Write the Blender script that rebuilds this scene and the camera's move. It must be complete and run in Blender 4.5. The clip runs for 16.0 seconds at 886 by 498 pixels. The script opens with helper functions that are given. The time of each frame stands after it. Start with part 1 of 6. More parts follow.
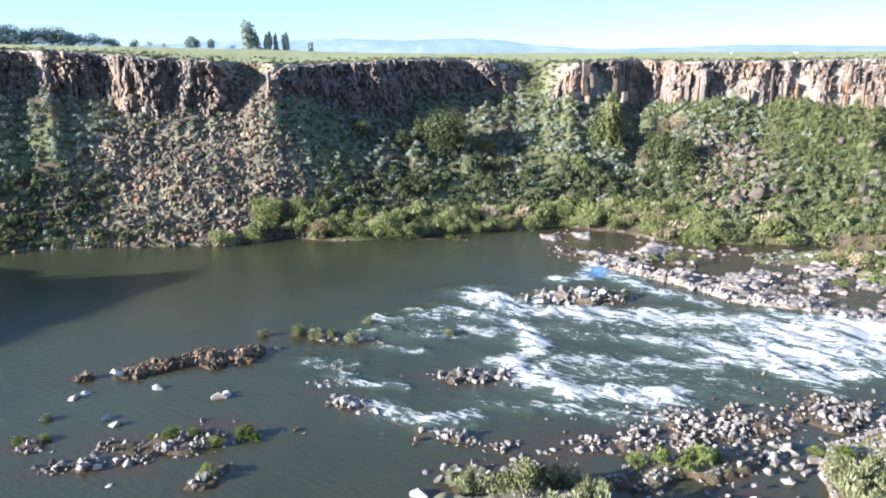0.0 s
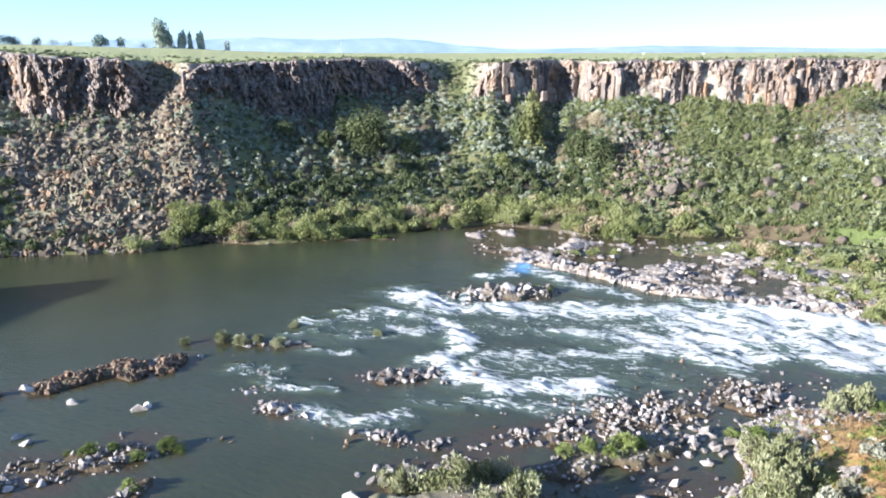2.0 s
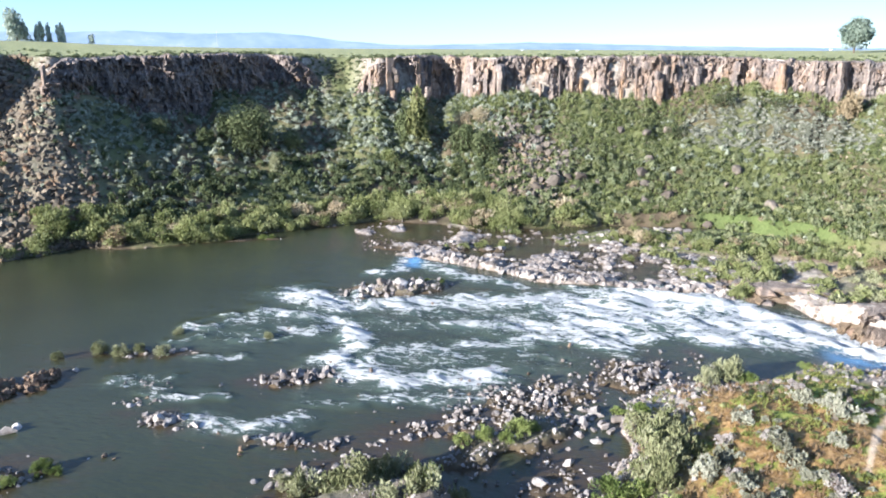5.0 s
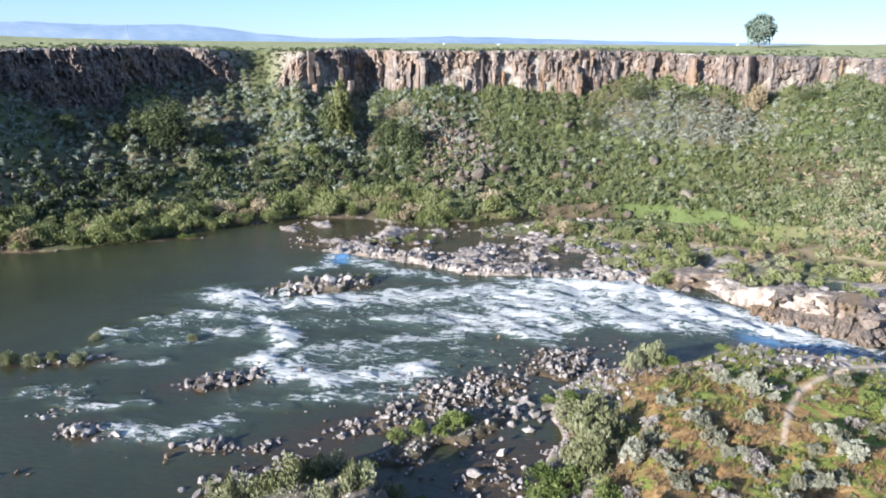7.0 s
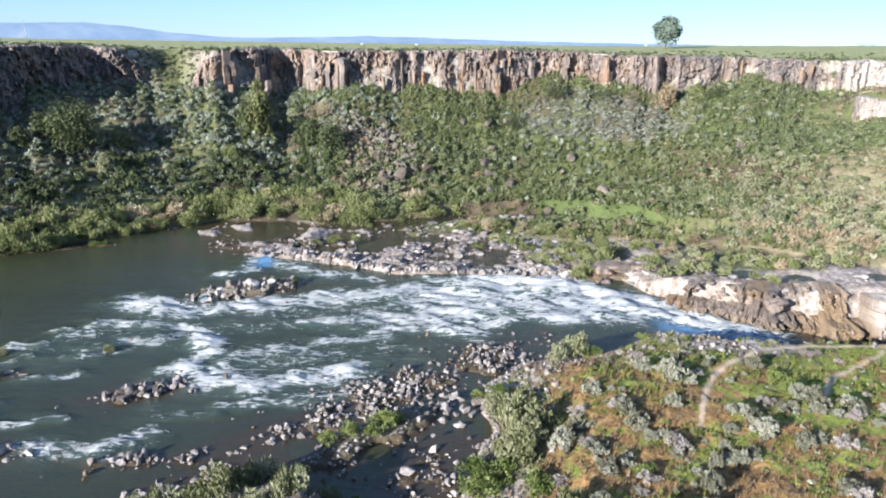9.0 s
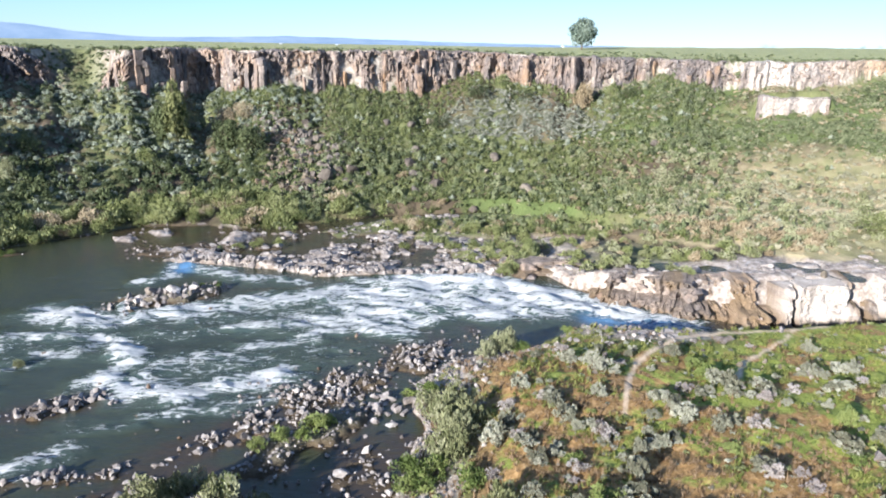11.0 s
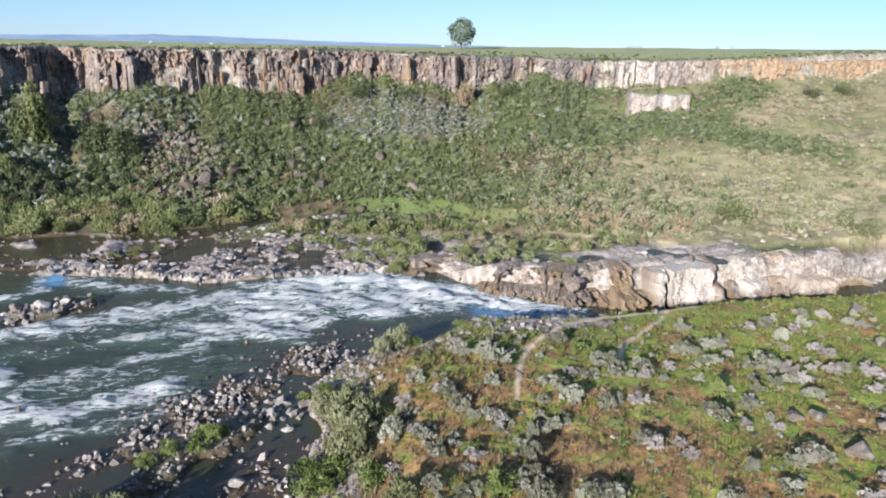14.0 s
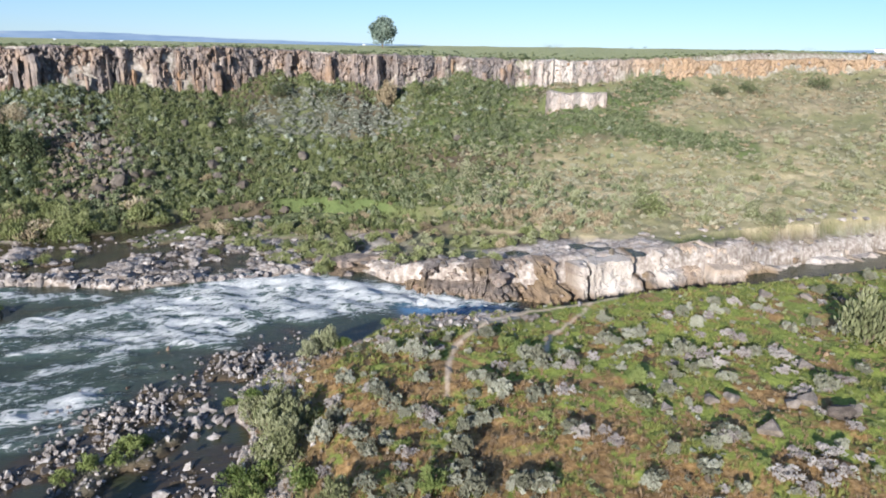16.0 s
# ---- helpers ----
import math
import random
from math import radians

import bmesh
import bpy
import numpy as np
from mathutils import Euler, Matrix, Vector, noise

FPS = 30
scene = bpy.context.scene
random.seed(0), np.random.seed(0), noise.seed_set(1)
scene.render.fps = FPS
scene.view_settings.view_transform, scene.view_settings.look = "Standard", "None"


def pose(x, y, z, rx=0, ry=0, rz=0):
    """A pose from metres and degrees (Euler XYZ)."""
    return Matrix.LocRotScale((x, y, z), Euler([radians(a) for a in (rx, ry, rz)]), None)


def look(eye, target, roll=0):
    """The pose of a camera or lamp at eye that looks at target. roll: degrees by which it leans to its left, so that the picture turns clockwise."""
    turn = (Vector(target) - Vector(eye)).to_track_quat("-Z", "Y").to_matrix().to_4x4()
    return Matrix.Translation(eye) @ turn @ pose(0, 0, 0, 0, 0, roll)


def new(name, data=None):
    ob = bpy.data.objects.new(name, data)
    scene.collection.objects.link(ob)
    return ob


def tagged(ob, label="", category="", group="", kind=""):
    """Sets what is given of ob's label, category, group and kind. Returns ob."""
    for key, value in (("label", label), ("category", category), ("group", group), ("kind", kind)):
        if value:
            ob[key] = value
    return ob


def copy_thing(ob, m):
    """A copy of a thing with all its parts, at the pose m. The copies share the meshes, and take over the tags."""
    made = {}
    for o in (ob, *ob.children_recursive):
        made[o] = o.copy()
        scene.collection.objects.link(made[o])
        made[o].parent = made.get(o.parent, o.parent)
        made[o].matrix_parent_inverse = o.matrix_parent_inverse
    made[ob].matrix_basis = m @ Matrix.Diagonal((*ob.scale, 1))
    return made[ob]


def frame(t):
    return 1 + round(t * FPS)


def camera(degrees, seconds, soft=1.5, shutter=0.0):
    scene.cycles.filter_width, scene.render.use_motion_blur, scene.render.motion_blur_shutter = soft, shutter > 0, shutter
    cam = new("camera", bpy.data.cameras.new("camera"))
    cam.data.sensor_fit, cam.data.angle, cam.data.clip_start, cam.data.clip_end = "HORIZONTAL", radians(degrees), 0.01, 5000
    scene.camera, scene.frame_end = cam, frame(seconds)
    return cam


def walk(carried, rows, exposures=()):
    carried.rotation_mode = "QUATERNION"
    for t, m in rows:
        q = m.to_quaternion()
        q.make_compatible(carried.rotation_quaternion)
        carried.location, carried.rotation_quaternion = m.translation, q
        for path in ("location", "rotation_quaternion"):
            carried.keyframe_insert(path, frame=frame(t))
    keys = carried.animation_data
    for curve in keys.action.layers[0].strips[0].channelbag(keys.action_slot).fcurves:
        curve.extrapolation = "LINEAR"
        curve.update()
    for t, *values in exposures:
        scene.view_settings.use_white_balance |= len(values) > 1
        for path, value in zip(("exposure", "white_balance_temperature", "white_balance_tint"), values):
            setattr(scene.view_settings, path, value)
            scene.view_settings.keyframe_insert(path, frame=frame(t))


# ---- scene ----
# ---------------------------------------------------------------- camera
cam = camera(63.85, 16.0, soft=1.9)
# seconds, place, heading to the left, tilt up, lean to the left
PATH = [
    (0, 0.000, -0.000, 39.997, 0.036, -15.399, -0.274),
    (0.5, 0.008, -0.015, 40.000, -1.518, -15.409, -0.252),
    (1, 0.002, -0.020, 39.993, -3.052, -15.396, -0.202),
    (1.5, -0.028, -0.016, 39.971, -4.592, -15.425, -0.158),
    (2, -0.075, -0.007, 39.942, -6.144, -15.433, -0.101),
    (2.5, -0.122, 0.001, 39.912, -7.688, -15.428, -0.023),
    (3, -0.179, 0.013, 39.893, -9.211, -15.417, 0.044),
    (3.5, -0.237, 0.026, 39.881, -10.726, -15.436, 0.104),
    (4, -0.281, 0.035, 39.860, -12.271, -15.447, 0.164),
    (6.5, -0.350, 0.320, 39.776, -20.003, -16.183, 0.489),
    (7, -0.447, 0.422, 39.787, -21.520, -16.159, 0.540),
    (7.5, -0.561, 0.486, 39.786, -23.160, -16.093, 0.586),
    (8, -0.689, 0.466, 39.751, -24.820, -16.063, 0.617),
    (8.5, -0.807, 0.393, 39.715, -26.401, -16.094, 0.676),
    (9, -0.892, 0.334, 39.697, -27.950, -16.087, 0.742),
    (11.5, -1.292, 0.107, 39.628, -35.699, -15.952, 1.016),
    (12, -1.361, 0.051, 39.610, -37.247, -15.961, 1.019),
    (12.5, -1.422, -0.006, 39.595, -38.827, -15.921, 1.101),
    (13, -1.486, -0.055, 39.578, -40.353, -15.880, 1.161),
    (13.5, -1.572, -0.118, 39.576, -41.889, -15.846, 1.188),
    (14, -1.679, -0.199, 39.578, -43.443, -15.823, 1.181),
    (14.5, -1.761, -0.282, 39.573, -45.017, -15.822, 1.222),
    (15, -1.793, -0.324, 39.565, -46.558, -15.797, 1.277),
    (15.5, -1.801, -0.322, 39.556, -48.075, -15.786, 1.370),
    (16, -1.800, -0.299, 39.570, -49.598, -15.786, 1.427),
]


def aim(x, y, z, yaw, pitch, roll):
    a, b = radians(yaw), radians(pitch)
    way = Vector((-math.sin(a) * math.cos(b), math.cos(a) * math.cos(b), math.sin(b)))
    return look((x, y, z), Vector((x, y, z)) + 10 * way, roll)


# seconds, stops, white balance
LIGHTER = [(t, stops + 0.08, 5920, 12) for t, stops in ((0.0, 2.1), (1.5, 2.1), (2.5, 2.2), (3.5, 2.25), (4.2, 2.15), (6.3, 1.75), (9.0, 1.6), (11.3, 1.7), (12.5, 1.65), (13.3, 1.35), (16.0, 1.25))]
walk(cam, [(row[0], aim(*row[1:])) for row in PATH], LIGHTER)

# ---------------------------------------------------------------- light
SUN_AZ, SUN_EL = 251.0, 16.0      # the sun stands behind and to the left of the first view
world = bpy.data.worlds.new("sky")
scene.world = world
world.use_nodes = True
wn, wl = world.node_tree.nodes, world.node_tree.links
wn.clear()
sky = wn.new("ShaderNodeTexSky")
sky.sky_type = "NISHITA"
sky.sun_disc = False
sky.sun_elevation = radians(SUN_EL)
sky.sun_rotation = radians(SUN_AZ)
sky.altitude = 900
sky.air_density, sky.dust_density, sky.ozone_density = 1.0, 0.0, 1.8
bg = wn.new("ShaderNodeBackground")
bg.inputs["Strength"].default_value = 0.055
wout = wn.new("ShaderNodeOutputWorld")
cool = wn.new("ShaderNodeMix")      # clear dry air, a little bluer than the model
cool.data_type, cool.blend_type = "RGBA", "MULTIPLY"
cool.inputs["Factor"].default_value = 1.0
cool.inputs["B"].default_value = (0.67, 0.87, 1.2, 1)
wl.new(sky.outputs[0], cool.inputs["A"])
haze = wn.new("ShaderNodeMix")      # thin haze evens the sky out
haze.data_type = "RGBA"
haze.inputs["Factor"].default_value = 0.4
haze.inputs["B"].default_value = (2.8, 4.1, 6.1, 1)
wl.new(cool.outputs["Result"], haze.inputs["A"])
wl.new(haze.outputs["Result"], bg.inputs["Color"])
wl.new(bg.outputs[0], wout.inputs["Surface"])
sun = new("sun", bpy.data.lights.new("sun", "SUN"))
sun.data.energy = 4.6
sun.data.angle = radians(0.55)
sun.data.color = (1.0, 0.94, 0.84)
toward = Vector((math.sin(radians(SUN_AZ)) * math.cos(radians(SUN_EL)), math.cos(radians(SUN_AZ)) * math.cos(radians(SUN_EL)), math.sin(radians(SUN_EL))))
sun.matrix_world = look((0, 0, 120), Vector((0, 0, 120)) - toward)

# ---------------------------------------------------------------- materials
def material(name, rough=0.9):
    m = bpy.data.materials.new(name)
    m.use_nodes = True
    n, l = m.node_tree.nodes, m.node_tree.links
    b = n["Principled BSDF"]
    b.inputs["Roughness"].default_value = rough
    b.inputs["Specular IOR Level"].default_value = 0.25
    return m, n, l, b


def noise_node(n, l, scale, detail=6.0, rough=0.6, vec=None, distort=0.0):
    t = n.new("ShaderNodeTexNoise")
    t.inputs["Scale"].default_value = scale
    t.inputs["Detail"].default_value = detail
    t.inputs["Roughness"].default_value = rough
    t.inputs["Distortion"].default_value = distort
    if vec is not None:
        l.new(vec, t.inputs["Vector"])
    return t.outputs["Fac"]


def ramp(n, l, fac, stops):
    r = n.new("ShaderNodeValToRGB")
    e = r.color_ramp.elements
    while len(e) < len(stops):
        e.new(0.5)
    for item, (pos, col) in zip(e, stops):
        item.position = pos
        item.color = (*col, 1) if len(col) == 3 else col
    l.new(fac, r.inputs["Fac"])
    return r.outputs["Color"]


def mix(n, l, fac, a, b, kind="MIX"):
    m = n.new("ShaderNodeMix")
    m.data_type, m.blend_type = "RGBA", kind
    for sock, v in ((m.inputs["Factor"], fac), (m.inputs["A"], a), (m.inputs["B"], b)):
        if isinstance(v, (int, float)):
            sock.default_value = v
        elif isinstance(v, tuple):
            sock.default_value = (*v, 1)
        else:
            l.new(v, sock)
    return m.outputs["Result"]


def calc(n, l, op, a, b=0.0, clamp=False):
    m = n.new("ShaderNodeMath")
    m.operation, m.use_clamp = op, clamp
    for sock, v in zip(m.inputs, (a, b)):
        if isinstance(v, (int, float)):
            sock.default_value = v
        else:
            l.new(v, sock)
    return m.outputs[0]


def attribute(n, name):
    a = n.new("ShaderNodeAttribute")
    a.attribute_name = name
    return a.outputs["Fac"]


def bump(n, l, b, height, strength=0.5, dist=0.1):
    k = n.new("ShaderNodeBump")
    k.inputs["Strength"].default_value = strength
    k.inputs["Distance"].default_value = dist
    l.new(height, k.inputs["Height"])
    l.new(k.outputs[0], b.inputs["Normal"])


def world_pos(n):
    return n.new("ShaderNodeNewGeometry").outputs["Position"]


def make_ground():
    m, n, l, b = material("earth_and_grass", 0.95)
    p = world_pos(n)
    big, mid, fine = noise_node(n, l, 0.045, 5, 0.6, p), noise_node(n, l, 0.28, 6, 0.65, p), noise_node(n, l, 2.2, 5, 0.7, p)
    patch = noise_node(n, l, 0.2, 7, 0.66, p, 0.7)
    # slope soil with sparse green
    soil = ramp(n, l, mid, [(0.3, (0.05, 0.038, 0.025)), (0.5, (0.09, 0.068, 0.042)), (0.7, (0.14, 0.11, 0.07))])
    green = ramp(n, l, fine, [(0.3, (0.07, 0.085, 0.03)), (0.7, (0.15, 0.165, 0.065))])
    slope = mix(n, l, ramp(n, l, big, [(0.42, (0, 0, 0)), (0.56, (0.85, 0.85, 0.85))]), soil, green)
    # meadow of the near bank: bright grass with rusty dry patches
    grass = ramp(n, l, fine, [(0.28, (0.085, 0.11, 0.02)), (0.5, (0.185, 0.215, 0.04)), (0.72, (0.3, 0.3, 0.085))])
    rust = ramp(n, l, fine, [(0.3, (0.1, 0.052, 0.024)), (0.5, (0.25, 0.135, 0.055)), (0.75, (0.39, 0.26, 0.14))])
    dry = calc(n, l, "MULTIPLY", attribute(n, "dry"), 0.12)
    rusty = ramp(n, l, calc(n, l, "ADD", patch, dry), [(0.51, (0, 0, 0)), (0.58, (0.9, 0.9, 0.9))])
    meadow = mix(n, l, rusty, grass, rust)
    # tan bench
    tan = ramp(n, l, mid, [(0.3, (0.2, 0.175, 0.09)), (0.5, (0.33, 0.275, 0.16)), (0.7, (0.42, 0.355, 0.22))])
    tan = mix(n, l, ramp(n, l, patch, [(0.5, (0, 0, 0)), (0.64, (0.5, 0.5, 0.5))]), tan, green)
    olive = ramp(n, l, fine, [(0.3, (0.075, 0.085, 0.03)), (0.7, (0.15, 0.155, 0.065))])
    tan = mix(n, l, ramp(n, l, big, [(0.46, (0, 0, 0)), (0.56, (0.45, 0.45, 0.45))]), tan, olive)
    # plateau field
    field = ramp(n, l, mid, [(0.3, (0.2, 0.21, 0.085)), (0.6, (0.3, 0.3, 0.14)), (0.75, (0.38, 0.35, 0.19))])
    # bare basalt
    rock = ramp(n, l, noise_node(n, l, 0.8, 8, 0.7, p), [(0.3, (0.11, 0.085, 0.068)), (0.46, (0.25, 0.205, 0.17)), (0.64, (0.45, 0.405, 0.36))])
    wet = ramp(n, l, mid, [(0.35, (0.04, 0.03, 0.018)), (0.65, (0.1, 0.07, 0.04))])
    path = ramp(n, l, fine, [(0.3, (0.42, 0.31, 0.21)), (0.7, (0.58, 0.46, 0.33))])
    lush = ramp(n, l, fine, [(0.3, (0.05, 0.072, 0.022)), (0.7, (0.115, 0.145, 0.048))])
    col = slope
    for name, c in (("tan", tan), ("lush", lush), ("meadow", meadow), ("field", field), ("rock", rock), ("wet", wet), ("path", path)):
        col = mix(n, l, attribute(n, name), col, c)
    l.new(col, b.inputs["Base Color"])
    bump(n, l, b, fine, 0.9, 0.25)
    return m


def make_rock(name, dark, mid, light, scale=0.6, rust=0.0):
    m, n, l, b = material(name, 0.9)
    p = world_pos(n)
    a = noise_node(n, l, scale, 8, 0.7, p)
    f = noise_node(n, l, scale * 7, 5, 0.7, p)
    c = ramp(n, l, a, [(0.3, dark), (0.5, mid), (0.68, light)])
    inf = n.new("ShaderNodeObjectInfo")
    geo = n.new("ShaderNodeNewGeometry")
    rnd = calc(n, l, "FRACT", calc(n, l, "ADD", inf.outputs["Random"], geo.outputs["Random Per Island"]))
    shade = ramp(n, l, rnd, [(0.0, (0.5, 0.47, 0.45)), (0.5, (0.95, 0.95, 0.95)), (1.0, (1.3, 1.25, 1.18))])
    c = mix(n, l, 1.0, c, shade, "MULTIPLY")
    c = mix(n, l, 0.55, c, ramp(n, l, f, [(0.3, (0.45, 0.45, 0.45)), (0.7, (1.25, 1.25, 1.25))]), "MULTIPLY")
    if rust:
        r = ramp(n, l, noise_node(n, l, 0.22, 4, 0.6, p), [(0.54, (0, 0, 0)), (0.64, (rust, rust, rust))])
        c = mix(n, l, r, c, (0.42, 0.2, 0.075))
    l.new(c, b.inputs["Base Color"])
    bump(n, l, b, f, 0.8, 0.15)
    return m


def make_cliff():
    m, n, l, b = material("columnar_basalt", 0.92)
    p = world_pos(n)
    mp = n.new("ShaderNodeMapping")
    mp.inputs["Scale"].default_value = (0.6, 0.6, 0.14)
    l.new(p, mp.inputs["Vector"])
    streak = noise_node(n, l, 1.0, 7, 0.65, mp.outputs[0])
    fine = noise_node(n, l, 2.0, 6, 0.7, p)
    zone = noise_node(n, l, 0.11, 4, 0.6, p)
    base = ramp(n, l, streak, [(0.3, (0.06, 0.048, 0.043)), (0.45, (0.155, 0.12, 0.1)), (0.58, (0.265, 0.19, 0.142)), (0.72, (0.38, 0.3, 0.235))])
    orange = ramp(n, l, streak, [(0.3, (0.13, 0.08, 0.052)), (0.5, (0.27, 0.17, 0.1)), (0.7, (0.4, 0.28, 0.18))])
    grey = ramp(n, l, streak, [(0.3, (0.09, 0.085, 0.09)), (0.5, (0.2, 0.185, 0.18)), (0.7, (0.36, 0.33, 0.31))])
    c = mix(n, l, ramp(n, l, zone, [(0.47, (0, 0, 0)), (0.6, (1, 1, 1))]), base, orange)
    inf = n.new("ShaderNodeObjectInfo")
    geo = n.new("ShaderNodeNewGeometry")
    rnd = calc(n, l, "FRACT", calc(n, l, "ADD", inf.outputs["Random"], geo.outputs["Random Per Island"]))
    c = mix(n, l, ramp(n, l, rnd, [(0.3, (0, 0, 0)), (1.0, (0.6, 0.6, 0.6))]), c, grey)
    c = mix(n, l, 0.5, c, ramp(n, l, fine, [(0.3, (0.5, 0.5, 0.5)), (0.7, (1.2, 1.2, 1.2))]), "MULTIPLY")
    drip = noise_node(n, l, 1.6, 4, 0.6, mp.outputs[0])
    c = mix(n, l, ramp(n, l, drip, [(0.6, (0, 0, 0)), (0.68, (0.55, 0.55, 0.55))]), c, (0.42, 0.38, 0.34))
    c = mix(n, l, attribute(n, "warm"), c, mix(n, l, fine, (0.2, 0.125, 0.07), (0.5, 0.36, 0.22)))
    pale = attribute(n, "pale")
    c = mix(n, l, pale, c, mix(n, l, streak, (0.25, 0.2, 0.155), (0.76, 0.71, 0.65)))
    c = mix(n, l, attribute(n, "stain"), c, mix(n, l, streak, (0.08, 0.055, 0.032), (0.31, 0.22, 0.13)))
    l.new(c, b.inputs["Base Color"])
    bump(n, l, b, calc(n, l, "ADD", streak, fine), 1.0, 0.45)
    return m


def make_leaf(name, dark, mid, light, trans=0.25):
    m, n, l, b = material(name, 0.75)
    geo = n.new("ShaderNodeNewGeometry")
    tint = attribute(n, "tint")
    inf = n.new("ShaderNodeObjectInfo")
    a = calc(n, l, "FRACT", calc(n, l, "ADD", tint, inf.outputs["Random"]))
    v = calc(n, l, "ADD", calc(n, l, "MULTIPLY", a, 0.72), calc(n, l, "MULTIPLY", geo.outputs["Random Per Island"], 0.28))
    c = ramp(n, l, v, [(0.12, dark), (0.5, mid), (0.9, light)])
    l.new(c, b.inputs["Base Color"])
    b.inputs["Specular IOR Level"].default_value = 0.2
    t = n.new("ShaderNodeBsdfTranslucent")
    l.new(c, t.inputs["Color"])
    mx = n.new("ShaderNodeMixShader")
    mx.inputs[0].default_value = trans
    l.new(b.outputs[0], mx.inputs[1])
    l.new(t.outputs[0], mx.inputs[2])
    l.new(mx.outputs[0], n["Material Output"].inputs["Surface"])
    return m


def make_bark(name, col):
    m, n, l, b = material(name, 0.95)
    f = noise_node(n, l, 3.0, 6, 0.7, world_pos(n))
    l.new(ramp(n, l, f, [(0.3, tuple(0.5 * v for v in col)), (0.7, col)]), b.inputs["Base Color"])
    bump(n, l, b, f, 0.8, 0.05)
    return m


def make_water():
    m, n, l, b = material("river_water", 0.12)
    p = world_pos(n)
    mp = n.new("ShaderNodeMapping")
    mp.vector_type = "TEXTURE"
    mp.inputs["Rotation"].default_value = (0, 0, radians(-29))
    mp.inputs["Scale"].default_value = (2.4, 1.0, 1.0)
    l.new(p, mp.inputs["Vector"])
    flow = mp.outputs[0]
    streak = noise_node(n, l, 0.5, 10, 0.7, flow, 2.2)
    froth = noise_node(n, l, 2.2, 6, 0.72, flow, 0.8)
    rid = n.new("ShaderNodeTexNoise")
    rid.noise_type = "RIDGED_MULTIFRACTAL"
    for key, v in (("Scale", 0.42), ("Detail", 7.0), ("Roughness", 0.62), ("Lacunarity", 2.1), ("Offset", 0.9), ("Gain", 1.6), ("Distortion", 1.6)):
        rid.inputs[key].default_value = v
    l.new(flow, rid.inputs["Vector"])
    strand = calc(n, l, "MULTIPLY", calc(n, l, "MINIMUM", rid.outputs["Fac"], 2.0), 0.36)
    foam = attribute(n, "foam")
    f1 = calc(n, l, "ADD", calc(n, l, "MULTIPLY", foam, 0.6), calc(n, l, "MULTIPLY", calc(n, l, "SUBTRACT", streak, 0.5), 1.0))
    f1 = calc(n, l, "ADD", f1, calc(n, l, "MULTIPLY", calc(n, l, "SUBTRACT", strand, 0.38), calc(n, l, "MULTIPLY", foam, 0.8)))
    f2 = calc(n, l, "ADD", f1, calc(n, l, "MULTIPLY", calc(n, l, "SUBTRACT", froth, 0.5), 1.25))
    white = ramp(n, l, f2, [(0.29, (0, 0, 0)), (0.38, (0.2, 0.2, 0.2)), (0.44, (0.82, 0.82, 0.82)), (0.55, (1, 1, 1))])
    drift = noise_node(n, l, 0.035, 4, 0.6, p)
    deep = ramp(n, l, drift, [(0.3, (0.027, 0.032, 0.017)), (0.7, (0.039, 0.045, 0.024))])
    shoal = mix(n, l, attribute(n, "shoal"), deep, (0.045, 0.032, 0.018))
    aer = mix(n, l, calc(n, l, "MULTIPLY", foam, 0.6, True), shoal, (0.085, 0.135, 0.13))
    spray = ramp(n, l, froth, [(0.35, (0.34, 0.355, 0.35)), (0.6, (0.55, 0.545, 0.52))])
    # blue sky reflected by smooth chutes, painted into the water's base colour
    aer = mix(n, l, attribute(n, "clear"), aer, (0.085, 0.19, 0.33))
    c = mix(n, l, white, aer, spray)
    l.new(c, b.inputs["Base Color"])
    rr = n.new("ShaderNodeMapRange")
    rr.inputs["To Min"].default_value, rr.inputs["To Max"].default_value = 0.14, 0.85
    l.new(white, rr.inputs["Value"])
    l.new(rr.outputs[0], b.inputs["Roughness"])
    b.inputs["IOR"].default_value = 1.33
    b.inputs["Specular IOR Level"].default_value = 0.5
    rip = noise_node(n, l, 1.6, 5, 0.6, flow)
    h = calc(n, l, "ADD", calc(n, l, "MULTIPLY", rip, 0.35), calc(n, l, "MULTIPLY", calc(n, l, "MULTIPLY", streak, foam), 2.0))
    bump(n, l, b, calc(n, l, "ADD", h, calc(n, l, "MULTIPLY", froth, calc(n, l, "MULTIPLY", white, 0.9))), 0.75, 0.4)
    return m


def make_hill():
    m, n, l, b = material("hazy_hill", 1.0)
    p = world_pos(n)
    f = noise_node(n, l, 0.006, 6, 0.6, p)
    # distance haze is painted in as blue, and the emission makes the hills glow
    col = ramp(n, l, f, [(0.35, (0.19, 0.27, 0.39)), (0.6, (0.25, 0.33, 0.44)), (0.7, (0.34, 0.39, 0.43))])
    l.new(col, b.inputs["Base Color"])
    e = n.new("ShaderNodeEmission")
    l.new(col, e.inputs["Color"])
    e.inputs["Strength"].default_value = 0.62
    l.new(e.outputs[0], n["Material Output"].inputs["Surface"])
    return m


